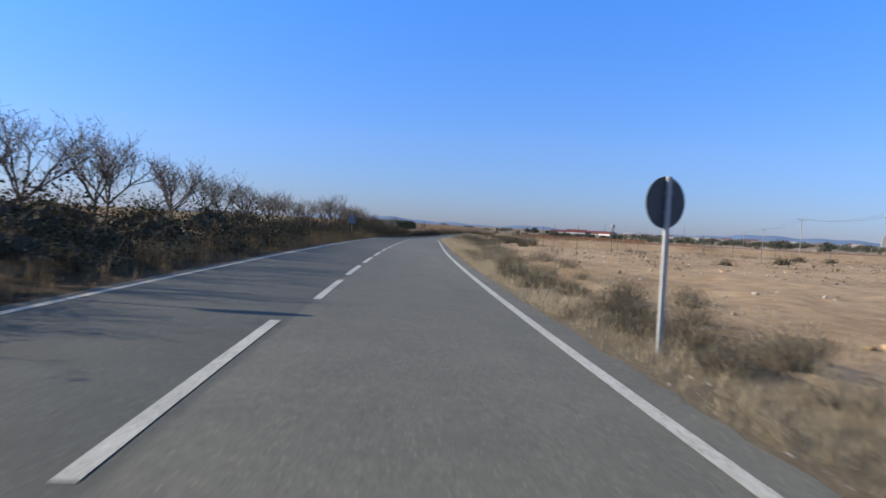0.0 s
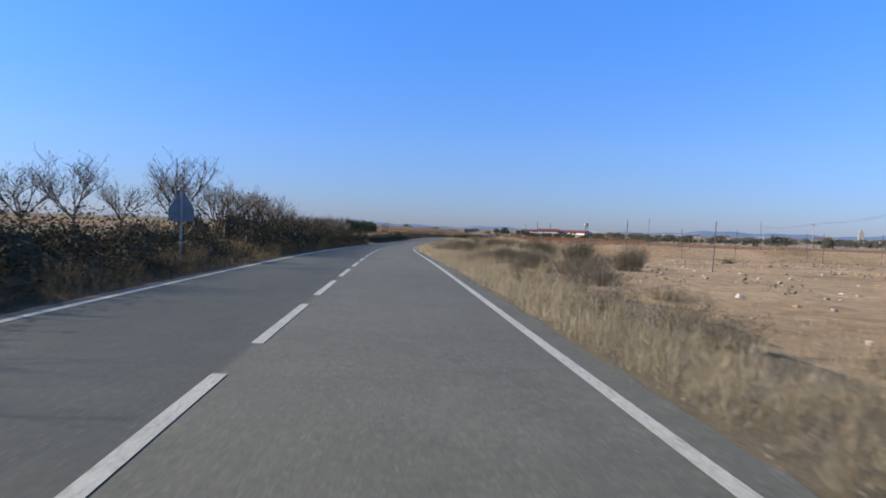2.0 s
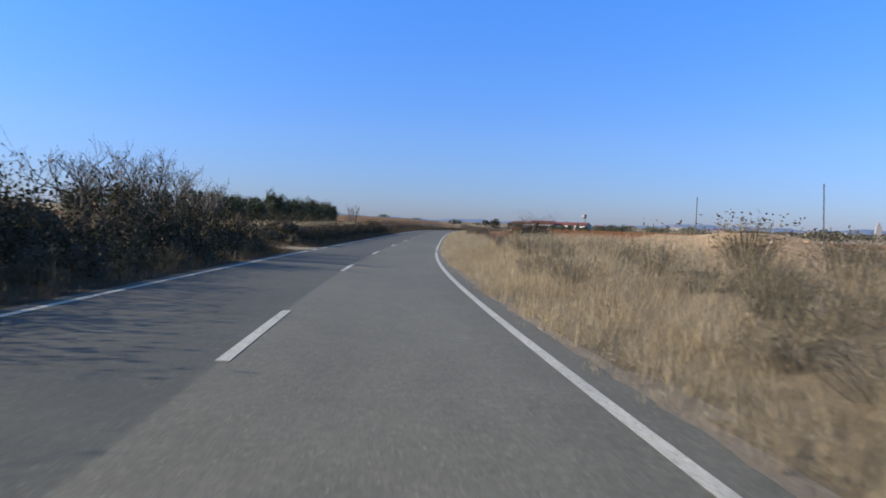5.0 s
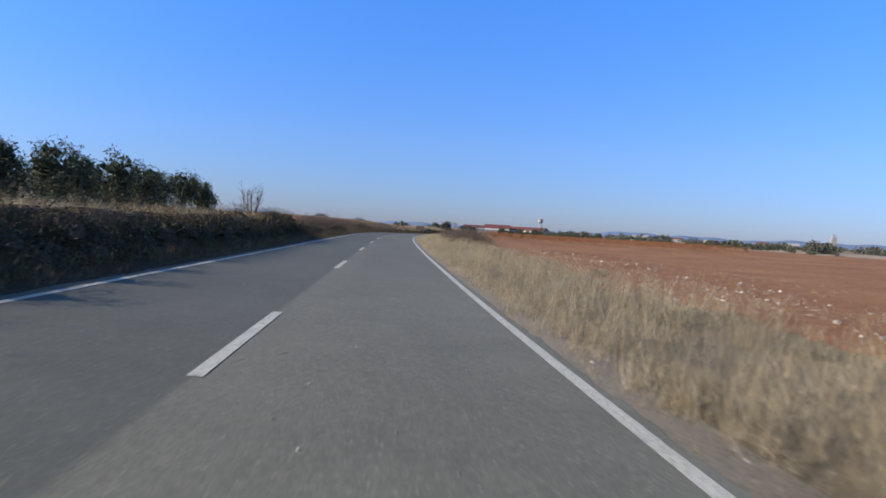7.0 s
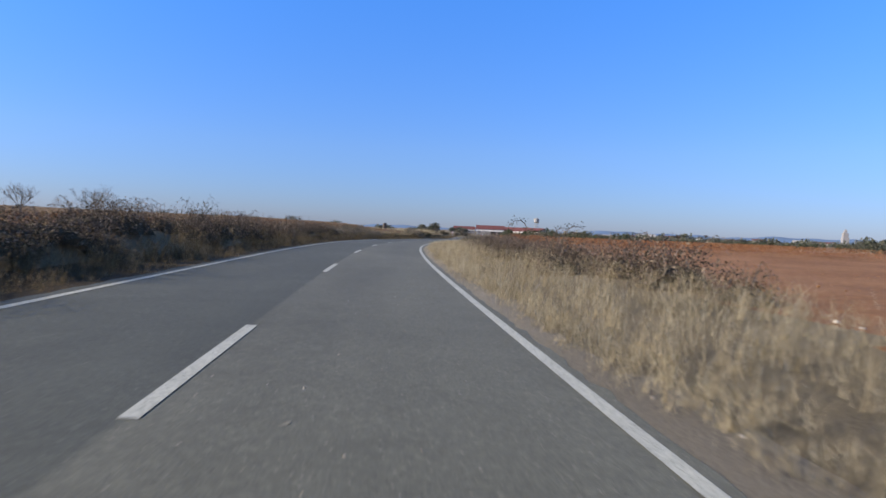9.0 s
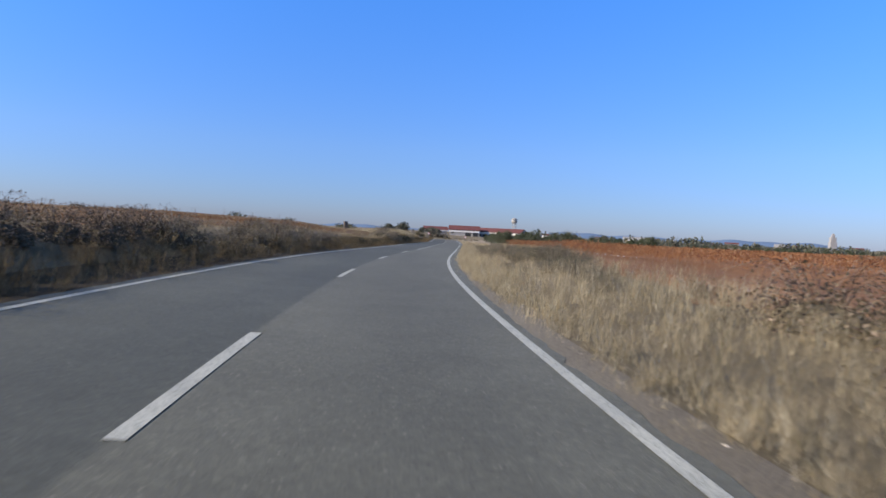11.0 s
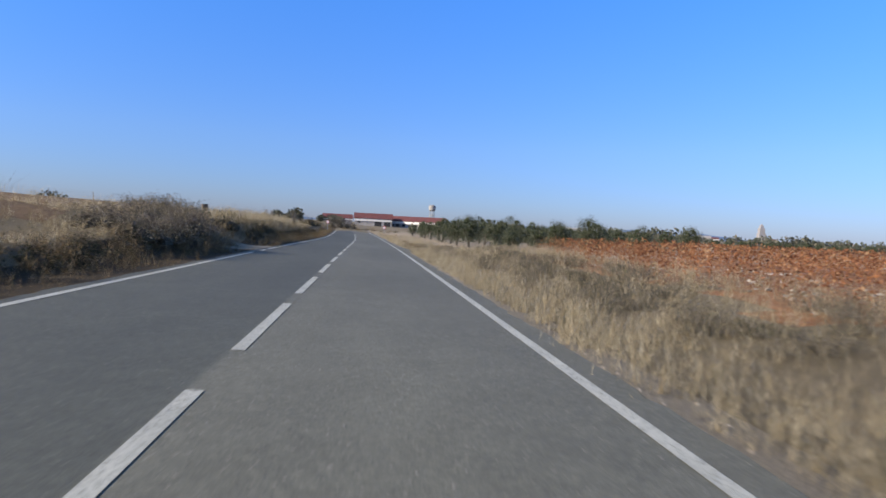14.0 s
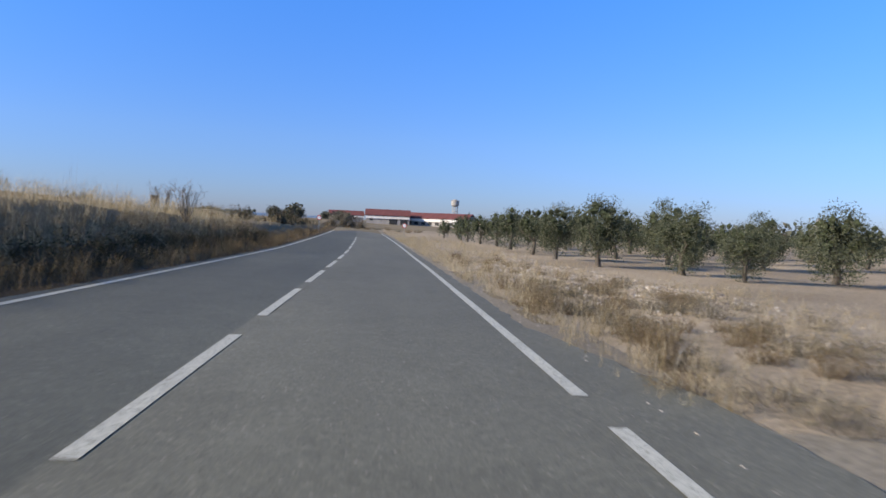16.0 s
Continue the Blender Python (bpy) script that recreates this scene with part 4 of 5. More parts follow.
hedge("bramble_bush", GREYS, 262, 285, 1.6, -4.6, -5.6, 0.9, 0.75, "grey-green bramble bush on the bank", "bank bushes")
hedge("bramble_bush", BRAMBLES, 285, 318, 1.0, -4.5, -4.8, 0.5, 0.5, "low dark bramble under the lip of the vine terrace", "bank bushes")
hedge("bramble_bush", BRAMBLES, 333, 374, 1.8, -4.4, -4.8, 0.6, 0.62, "low dark bramble bush under tall grass", "bank bushes")
hedge("bramble_bush", BRAMBLES, 376, 425, 4.6, -5.5, -9, 1.1, 1.0, "dark bramble bush beside the road", "bank bushes")
for s, o in ((163.9, -4.9), (163.8, -6.1), (163.6, -7.3), (163.6, -8.6), (163.6, -10), (163.4, -11.6), (163.4, -13.2), (163.2, -15), (163.2, -17), (165, -5.6), (165, -8), (157.7, -4.7), (157.3, -5.7), (157.9, -6.7), (157.7, -8.2), (157.9, -10), (156.0, -4.9), (155.4, -6), (331.8, -5.6), (332.6, -7.2)):
    shrub("bramble_bush", BRAMBLES, s, o, float(rng.uniform(0.85, 1.05)), float(rng.uniform(0.75, 0.95)), "dark tangled bramble bush beside the farm track", "bushes at the tracks")
for s, o in ((317.4, -5.0), (318.6, -4.9), (319.8, -4.9), (321.0, -4.8), (322.2, -4.9), (323.2, -5.1), (321.8, -6.2), (323.4, -6.6), (319.8, -6.2), (318.0, -6.2), (324.3, -5.3), (324.6, -6.4)):
    shrub("bramble_bush", GREYS, s, o, 0.85, float(rng.uniform(0.6, 0.75)), "grey bramble mound with dead canes beside the track", "bushes at the tracks")
for s, o, k in ((325.4, -5.1, .72), (326.5, -5.2, .74), (327.5, -5.5, .7), (328.5, -6.0, .66), (327.0, -6.6, .8), (325.8, -6.8, .8), (328.9, -7.2, .7), (327.9, -4.7, .3), (328.9, -5.0, .28), (329.8, -5.5, .25)):
    shrub("bramble_bush", GREYS, s, o, 0.85 if k > .5 else 0.6, k, "grey bramble mound with dead canes beside the track", "bushes at the tracks")
for s, o in ((330.0, -6.3), (331.2, -5.9)):
    shrub("dead_weed", BROWNS, s, o, 1.0, 0.9, "brown dead weed clump behind the track", "bank weeds")
shrub("bramble_bush", BRAMBLES, 231.5, -6.0, 0.8, 1.15, "tall bramble bush sticking out of the bank", "bank bushes")
shrub("bramble_bush", BRAMBLES, 391.0, -6.0, 0.9, 1.2, "tall dark bramble bush beside the road", "bank bushes")
hedge("bramble_bush", RUSSETS, 218, 252, 1.35, 6.4, 8.8, 1.1, 1.05, "russet bramble thicket behind the dry grass", "thicket by the red field")
def sprig_mesh(seed, tall):
    """One long cane that arches out of a thicket, with leaf tufts along it."""
    u = np.linspace(0, 1, 9)
    pts = np.stack([0.55 * tall * u ** 2, 0.1 * np.sin(4 * u), tall * np.sin(u * 1.9)], -1)
    tv, tf = tube_arrays([(pts, np.linspace(0.014, 0.006, 9))], 5)
    lv, lf = leaves_arrays(np.repeat(pts[3:], 6, 0) + np.random.default_rng(seed).normal(0, 0.05, (36, 3)), 0.05)
    return joined("cane", [(tv, tf), (lv, lf)], [M_CANE, M_BRAMBLE])


SPRIGS = [sprig_mesh(i, 1.0) for i in range(2)]
for s, o, k in ((226, 7.2, 1.5), (230, 7.8, 1.4), (233.5, 7.4, 1.75), (238, 7.0, 1.6)):
    shrub("bramble_cane", SPRIGS, s, o, k, k, "long bramble cane arching out of the thicket", "canes out of the thicket")
ARCHING = [bramble_mesh(77, 3.4, 2.0, 9500, M_BRAMBLE, 0.052, 26, 0.8)]
shrub("bramble_bush", ARCHING, 167.0, 8.6, 1.1, 1.1, "large arching bramble bush on a grassy mound", "")
shrub("bramble_bush", RUSSETS, 284.4, 6.4, 0.75, 0.85, "small russet bramble bush in dry grass", "")
shrub("bramble_bush", RUSSETS, 301.2, 11.9, 0.9, 1.1, "small russet bramble bush beside a stone heap", "")
GREY = "grey-brown dry weed clump on the verge"
hedge("weed_clump", WEEDS, 34, 42, 0.8, 3.9, 5.4, 0.75, 0.55, GREY, "roadside weeds")
hedge("weed_clump", WEEDS, 33, 60, 1.7, 4.4, 7.6, 0.75, 0.6, GREY, "roadside weeds")
hedge("weed_clump", WEEDS, 56, 104, 1.3, 4.7, 7.6, 1.0, 0.85, GREY, "roadside weeds")
hedge("weed_clump", WEEDS, 86, 164, 1.25, 5.2, 8.6, 1.3, 1.1, GREY, "roadside weeds")
hedge("dry_scrub", SCRUBS, 96, 146, 2.0, 9.4, 13, 1.1, 1.15, "dark grey scrub behind the rubble", "scrub behind the verge")
hedge("dry_scrub", SCRUBS, 92, 140, 2.2, 6.0, 8.6, 0.85, 0.85, "dark grey scrub on the verge", "scrub behind the verge")
hedge("dry_scrub", SCRUBS, 37, 66, 0.7, 3.9, 5.8, 0.5, 0.45, "low dark scrub beside the asphalt", "scrub behind the verge")
hedge("weed_clump", WEEDS, 170, 218, 3.4, 5.8, 8.5, 0.9, 0.6, GREY, "roadside weeds")
hedge("weed_clump", WEEDS, 255, 338, 1.5, 5.0, 8.2, 1.05, 0.8, GREY, "roadside weeds")
hedge("weed_clump", WEEDS, 266, 284, 0.75, 6.0, 9.6, 1.25, 1.15, "tall grey-brown dry weed clump on the verge", "roadside weeds")
hedge("dry_scrub", SCRUBS, 267, 283, 2.6, 6.6, 9.0, 0.75, 0.75, "dark grey scrub on the verge", "scrub behind the verge")
hedge("weed_clump", WEEDS, 284, 338, 1.1, 6.0, 9.0, 1.2, 0.75, GREY, "roadside weeds")
hedge("dry_scrub", SCRUBS, 286, 334, 4.5, 5.6, 7.6, 0.7, 0.5, "dark grey scrub on the verge", "scrub behind the verge")
hedge("dead_weed", BROWNS, 28, 156, 2.1, -3.9, -4.5, 1.05, 1.05, "brown dead weed clump below the hedge", "bank weeds")
hedge("dead_weed", BROWNS, 166, 216, 2.4, -3.9, -4.4, 1.0, 0.75, "brown dead weed clump below the bank", "bank weeds")
hedge("dead_weed", BROWNS, 216, 322, 2.6, -4.0, -4.8, 1.0, 1.0, "brown dead weed clump below the bank", "bank weeds")
hedge("dead_weed", BROWNS, 334, 400, 3.2, -3.9, -4.6, 0.9, 0.9, "brown dead weed clump below the bank", "bank weeds")
hedge("weed_clump", WEEDS, 216, 284, 4.5, -5.8, -8.5, 1.1, 0.85, "grey dry weed clump on the bank", "bank weeds")
hedge("weed_clump", WEEDS, 341.5, 358, 0.75, 4.3, 9.0, 0.75, 0.5, GREY, "roadside weeds")
hedge("dead_weed", BROWNS, 342.8, 353, 0.8, 3.9, 6.4, 0.8, 0.62, "brown dead weed clump beside stony ground", "roadside weeds")
hedge("weed_clump", WEEDS, 343, 353, 0.6, 4.4, 9.0, 0.8, 0.55, GREY, "roadside weeds")
hedge("dead_weed", BROWNS, 343, 372, 1.0, 3.9, 8.0, 0.8, 0.55, "brown dead weed clump beside stony ground", "roadside weeds")

for i in range(12):
    shrub("dead_weed", WEEDS if i % 2 else BROWNS, 442.5 + float(rng.uniform(-1, 2)), -8 + 1.6 * i, 1.8, 1.0, "brown weeds where the road dips away", "weeds at the far crest")

for s, o, k in ((451, -4.2, 2.0), (452.5, -2.4, 2.3), (453, -0.8, 1.9), (452, 0.6, 1.5)):
    shrub("bramble_bush", GREYS, s, o, 1.2, k, "tall grey bush where the road bends away", "bushes before the farm")

# ---- trees ----
ALMONDS = [bare_tree_meshes(i + 3, 3.9) for i in range(4)]
for i, (s, o, k) in enumerate(((38, -9, .9), (41, -7.6, .8), (43.5, -8.6, .92), (46, -7.4, .85), (48.5, -9.6, .95), (51, -7.8, .88), (53.5, -9.2, .95), (56, -7.6, .8), (59, -8.8, .85), (61.5, -7.4, .75), (64, -9, .82), (67, -7.8, .72), (70, -9, .75), (74, -8.2, .75), (78, -9, .7),
                               (81, -8, .72), (86.5, -10.5, .9), (89, -12, .9), (99.5, -8.2, 1.05), (93, -11.5, .8), (91, -8.6, .8), (100, -11, .8), (101.5, -9, .9), (104.5, -7.8, .85), (108, -8.6, .95), (111, -7.4, .9), (114, -8.9, .95), (117, -7.6, 1.0),
                               (121, -8.8, .95), (124.5, -7.8, .85), (128, -9.2, .85), (133, -9, .7), (141, -9, .7), (146, -6.8, .75), (149.5, -6.6, .8), (152.5, -6.8, .78), (155, -6.4, .7))):
    put_tree("almond_tree", ALMONDS[i % 4], s, o, i * 1.9, k, "bare grey almond tree behind the hedge", "almond trees behind the hedge")
SAPLING = bare_tree_meshes(31, 3.0, 11)
put_tree("bare_tree", SAPLING, 217.5, -9.4, 0.4, 1.05, "bare many-stemmed tree on the bank")
put_tree("bare_tree", SAPLING, 214.6, -9.6, 2.4, 0.5, "low bare bush beside the many-stemmed tree")
put_tree("bare_tree", SAPLING, 362.5, -5.6, 1.7, 0.55, "small bare bush-like tree in tall grass")
put_tree("bare_tree", SAPLING, 371, -9.0, 2.9, 0.62, "small bare bush-like tree in tall grass")

OLIVES = [olive_meshes(i + 5, 3.8, 7600, 0.105, 0.12) for i in range(4)]
MID_OLIVES = [olive_meshes(i + 35, 3.8, 2600, 0.14, 0.15) for i in range(3)]
BANK_OLIVES = [olive_meshes(i + 25, 3.7, 2300, 0.185, 0.15) for i in range(3)]
FAR_OLIVES = [olive_meshes(i + 15, 3.9, 560, 0.3, 0.14) for i in range(2)]
GROVE = "grey-green olive tree in the stony grove"
for s, o, k in ((367.8, 11.8, 1.05), (363.1, 13.7, .98), (360.2, 14.6, .72), (361.9, 19.4, 1.08), (357.7, 21.2, 1.12), (364.0, 28.6, 1.0)):
    put_tree("olive_tree", OLIVES[int(s * 7) % 4], s, o, s * 1.7, k, GROVE, "olive grove")
for o_row, first in ((11.8, 374.0), (17.4, 372.8), (22.8, 372.6), (28.8, 374.5), (35.6, 379.5), (41.6, 377.5)):
    for j in range(10):
        s, o = first + 6.2 * j + float(rng.uniform(-.5, .5)), o_row + float(rng.uniform(-.5, .5))
        if s > 428:
            continue
        stock = OLIVES if s < 378 else MID_OLIVES if s < 402 else FAR_OLIVES
        put_tree("olive_tree", stock[int(rng.integers(len(stock)))], s, o, float(rng.uniform(0, 6.28)), float(rng.uniform(0.95, 1.2)) * (1.0 if s < 392 else 0.9 if s < 404 else 0.75), GROVE, "olive grove")
for k in range(3):
    for j in range(17):
        s, o = 166.5 + 2.7 * j + float(rng.uniform(-.6, .6)), -11.3 - 3.4 * k + float(rng.uniform(-.7, .7))
        if s < 212 - 0.5 * k and o < -10.2 - max(0, 182 - s) * 0.45:
            put_tree("olive_tree", BANK_OLIVES[int(rng.integers(3))], s, o, float(rng.uniform(0, 6.28)), float(rng.uniform(0.7, 0.88)), "grey-green olive tree on top of the bank", "olives on the bank")

put_tree("olive_tree", BANK_OLIVES[1], 212.3, -11.4, 0.7, 0.72, "grey-green olive tree on top of the bank", "olives on the bank")
for i in range(80):
    put_tree("olive_tree", FAR_OLIVES[i % 2], float(rng.uniform(388, 436)), float(rng.uniform(25, 120)), i * 1.3, float(rng.uniform(0.5, 0.68)), "low grey-green olive tree beyond the vines", "olives beyond the vines")

# ---- fields ----
def clumps(name, s, o, per, wide, tall, mat, size, label, category):
    root = rooted(s, o)
    n = len(root)
    p = np.repeat(root, per, 0) + rng.normal(size=(n * per, 3)) * np.array([wide / 2, wide / 2, 0]) + np.array([0, 0, 1.0]) * (rng.random(n * per) ** 0.8 * tall)[:, None]
    v, f = leaves_arrays(p, rng.uniform(0.6, 1.4, n * per) * size)
    return tagged(part(name, mesh_of(name, v, f, mat)), label, category, kind="stuff")


vs, vo = np.meshgrid(np.arange(284, 350, 1.2), np.arange(9.6, 56, 2.3), indexing="ij")
inside = vo > 9.4 + 0.2 * np.maximum(vs - 326, 0) + 0.06 * np.maximum(310 - vs, 0)
for near_, per_, size_ in ((True, 120, 0.085), (False, 60, 0.125)):
    keep = inside & ((vo < 19) == near_)
    clumps("vineyard", vs[keep] + rng.normal(0, .25, keep.sum()), vo[keep] + rng.normal(0, .15, keep.sum()), per_, 0.85, 0.95, M_RED_VINE, size_, "rows of low autumn vines with orange leaves", "vines")
vs, vo = np.meshgrid(np.arange(212, 275, 1.5), np.arange(-60, -11, 2.8), indexing="ij")
clumps("vineyard", vs.ravel() + rng.normal(0, .2, vs.size), vo.ravel() + rng.normal(0, .15, vs.size), 24, 0.6, 0.5, M_VINE, 0.15, "rows of low brown vines on a red field", "vines")
vs, vo = np.meshgrid(np.arange(285, 317, 1.3), np.arange(-34, -8.8, 2.2), indexing="ij")
clumps("vineyard", vs.ravel() + rng.normal(0, .2, vs.size), vo.ravel() + rng.normal(0, .15, vs.size), 56, 0.9, 0.4, M_VINE, 0.1, "rows of withered brown vines on the terrace", "vines")

vs, vo = np.meshgrid(np.arange(318, 392, 1.7), np.arange(-62, -15, 2.8), indexing="ij")
clumps("vineyard", vs.ravel() + rng.normal(0, .2, vs.size), vo.ravel() + rng.normal(0, .15, vs.size), 24, 0.9, 0.45, M_VINE, 0.14, "rows of withered brown vines below the rise", "vines")
s, o = scatter(32, 160, 9, 75, 0.13)
keep = rng.random(len(s)) < np.clip(0.35 + 0.9 * wave(s * 0.5, o, 7, 5), 0.03, 1)
s, o = s[keep], o[keep]
clumps("field_weeds", s, o, 16, 0.6, 0.3, M_WEED, 0.13, "low dry weeds scattered over the sandy field", "weeds")
s, o = scatter(149, 163, 13, 130, 0.3)
clumps("rise_scrub", s, o, 26, 1.1, 0.75, M_WEED, 0.14, "grey scrub along the rise behind the sandy field", "scrub")
s, o = scatter(36, 156, 8, 55, 0.3)
tagged(part("field_stones", stones("field_stones", rooted(s, o, 0), rng.uniform(0.02, 0.11, len(s)), M_STONE)), "pale stones scattered on sandy soil", "stones", kind="stuff")
s, o = scatter(344, 386, 4.6, 10.2, 34)
keep = rng.random(len(s)) < np.clip(0.4 + 0.9 * wave(s, o, 4, 2), 0.03, 1)
s2, o2 = scatter(351, 368, 6.2, 10, 40)
k2 = rng.random(len(s2)) < np.clip(0.3 + wave(s2, o2 * 1.6, 2.0, 5), 0.05, 1)
s, o = np.concatenate([s[keep], s2[k2]]), np.concatenate([o[keep], o2[k2]])
tagged(part("stone_heap", stones("stone_heap", rooted(s, o, 0), rng.uniform(0.015, 0.07, len(s)), M_STONE)), "pale stones strewn in front of the olive grove", "stones", kind="stuff")
s, o = scatter(103, 120, 6.2, 11, 34)
keep = np.hypot((s - 110.5) / 5, (o - 8.3) / 2) + 0.4 * wave(s, o, 2, 3) < 1
s, o = s[keep], o[keep]
s2, o2 = scatter(122, 162, 6, 10, 1.5)
s3, o3 = scatter(258, 332, 5.4, 9.0, 1.2)
keep = rng.random(len(s3)) < np.clip(0.1 + wave(s3, o3 * 1.5, 3.5, 9), 0.0, 1)
s, o = np.concatenate([s, s2, s3[keep]]), np.concatenate([o, o2, o3[keep]])
tagged(part("rubble", stones("rubble", rooted(s, o, 0.012), 0.014 + 0.06 * rng.random(len(s)) ** 3, M_RUBBLE)), "pale rubble showing through the weeds", "stones", kind="stuff")
s, o = scatter(34, 150, 5.6, 34, 0.75)
keep = rng.random(len(s)) < np.clip(0.45 + 0.9 * wave(s, o, 4.5, 6), 0.05, 1)
s, o = s[keep], o[keep]
tagged(part("clods", stones("clods", rooted(s, o, 0.03), rng.uniform(0.04, 0.15, len(s)) * np.interp(o, [6, 20], [0.7, 1.0]), M_SAND)), "crumbling lumps of dry sandy earth", "soil", kind="stuff")
s, o = scatter(170, 340, 8.5, 30, 0.9)
tagged(part("clods", stones("clods", rooted(s, o, 0.012), rng.uniform(0.015, 0.05, len(s)), M_RED)), "clods of red ploughed earth", "soil", kind="stuff")
for s0_, s1_, o0_, o1_ in ((172, 216, 8.2, 15), (288, 326, 8.6, 16)):
    s, o = scatter(s0_, s1_, o0_, o1_, 5)
    keep = rng.random(len(s)) < np.clip(0.25 + wave(s * 0.35, o * 2.2, 2.0, 4), 0.02, 1)
    s, o = s[keep], o[keep]
    tagged(part("field_stones", stones("field_stones", rooted(s, o, 0), rng.uniform(0.02, 0.08, len(s)), M_STONE)), "pale stones along the edge of the red field", "stones", kind="stuff")
s, o = scatter(22, 400, 3.4, 3.95, 14)
tagged(part("gravel", stones("gravel", rooted(s, o, 0), rng.uniform(0.006, 0.02, len(s)), M_STONE)), "loose gravel at the edge of the asphalt", "gravel", kind="stuff")

for s, o, k in ((75, 22, .8), (83, 30, 1.0), (86, 17, .5), (62, 14, .45), (95, 38, .9), (70, 40, 1.0), (110, 50, 1), (125, 30, .7), (58, 26, .6)):
    shrub("field_bush", WEEDS if k < .6 else BRAMBLES, s, o, k, k * .8, "low dark bush alone on the sandy field", "bushes on the sandy field")

s, o = scatter(165, 228, 0.2, 2.7, 1.6)
gx_, gy_, gz_ = flat_at(s, o)
tagged(part("loose_grit", stones("loose_grit", np.stack([gx_, gy_, gz_ + 0.004], -1), rng.uniform(0.004, 0.012, len(s)), M_STONE)), "small pale stones lying on the asphalt", "stones", kind="stuff")

# ---- road signs, posts, cables ----
M_STEEL = plain("galvanised_steel", (0.31, 0.32, 0.31), 0.6, 0.3, vary=0.12, scale=6)
M_BACK = plain("grey_sign_back", (0.085, 0.092, 0.095), 0.75, 0.0, vary=0.15, spec=0.2)
M_ZINC = plain("dull_zinc", (0.20, 0.21, 0.22), 0.6, 0.2, vary=0.2, scale=5)
M_WHITE = plain("white_paint", (0.78, 0.78, 0.76), 0.5, vary=0.06)
M_REDP = plain("red_paint", (0.55, 0.03, 0.03), 0.5, vary=0.1)
M_TANK = plain("pale_concrete", (0.31, 0.30, 0.285), 0.85, vary=0.2, scale=0.8)
M_POST = plain("weathered_wood", (0.17, 0.13, 0.10), 0.9, vary=0.35, scale=12, bump=0.4)


def upright(bm, r, z0, z1):
    return rod(bm, (0, 0, z0), (0, 0, z1), r, r, 12)


def plate(points, thick):
    bm = bmesh.new()
    a = [bm.verts.new((x, -thick / 2, z)) for x, z in points]
    b = [bm.verts.new((x, thick / 2, z)) for x, z in points]
    bm.faces.new(a)
    bm.faces.new(b[::-1])
    for i in range(len(a)):
        j = (i + 1) % len(a)
        bm.faces.new((a[i], b[i], b[j], a[j]))
    return bm


def circle(r, z, n=36):
    return [(r * math.cos(2 * math.pi * i / n), z + r * math.sin(2 * math.pi * i / n)) for i in range(n)]


def triangle(r, z):
    pts = []
    for i in range(3):
        c = math.pi / 2 + i * 2 * math.pi / 3
        for q in (-0.5, -0.17, 0.17, 0.5):
            a = c + q
            pts.append((0.84 * r * math.cos(c) + 0.16 * r * math.cos(c + q * 2), z + 0.84 * r * math.sin(c) + 0.16 * r * math.sin(c + q * 2)))
    return pts


def sign(s, o, shape, size, height, face_to_us, label, faces_turn=0.0, wide_post=0.03, plaque=0.0, back=None):
    """A plate on a steel post; its painted face looks away from or towards the start of the road."""
    t = tagged(new("road_sign"), label, "road sign")
    _, _, _, a = road_at(s)
    t.matrix_basis = Matrix.Translation(place(s, o)) @ Matrix.Rotation(float(a) + faces_turn, 4, 'Z')
    bm = bmesh.new()
    box(bm, -wide_post, wide_post, -0.02, 0.02, -0.3, height, 0.006)
    part("post", bm, M_STEEL, t)
    sgn = -1 if face_to_us else 1
    mid_z = height - size / 2
    outline = circle(size / 2, mid_z) if shape == "round" else triangle(size * 0.62, height - size * 0.56)
    pl = part("plate", plate(outline, 0.012), back or M_BACK, t, "dull grey metal plate", Matrix.Translation((0, sgn * 0.035, 0)))
    inner = circle(size * 0.48, mid_z) if shape == "round" else triangle(size * 0.6, height - size * 0.56)
    part("red_border", plate(inner, 0.004), M_REDP, pl, "red painted border", Matrix.Translation((0, sgn * 0.009, 0)))
    inner2 = circle(size * 0.36, mid_z) if shape == "round" else triangle(size * 0.42, height - size * 0.56)
    part("white_field", plate(inner2, 0.004), M_WHITE, pl, "white painted field", Matrix.Translation((0, sgn * 0.013, 0)))
    if plaque:
        low = height - size * 0.88
        part("plaque", plate([(-size * 0.53, low - plaque), (size * 0.53, low - plaque), (size * 0.53, low), (-size * 0.53, low)], 0.012), M_ZINC, t, "dull zinc plate under the triangle", Matrix.Translation((0, sgn * 0.035, 0)))
    for z in (mid_z - size * 0.18, mid_z + size * 0.18):
        bm = bmesh.new()
        box(bm, -wide_post - 0.008, wide_post + 0.008, -0.024, 0.03, z - 0.012, z + 0.012, 0.003)
        part("clamp", bm, M_STEEL, t)
    return t


sign(37.7, 4.08, "round", 0.56, 1.92, False, "round road sign seen from its grey back", 0.4)
sign(39.2, -4.3, "round", 0.58, 1.95, True, "round road sign on a steel post beside the hedge", 0.5)
sign(88.4, -4.66, "triangle", 0.64, 1.98, False, "triangular road sign with a plate below, seen from its grey back", 0.35, 0.03, 0.27, M_ZINC)
sign(408, 5.0, "round", 0.52, 1.5, True, "round white and red road sign beside the verge")
sign(413, -4.2, "round", 0.52, 1.7, True, "round white and red road sign beside the verge")

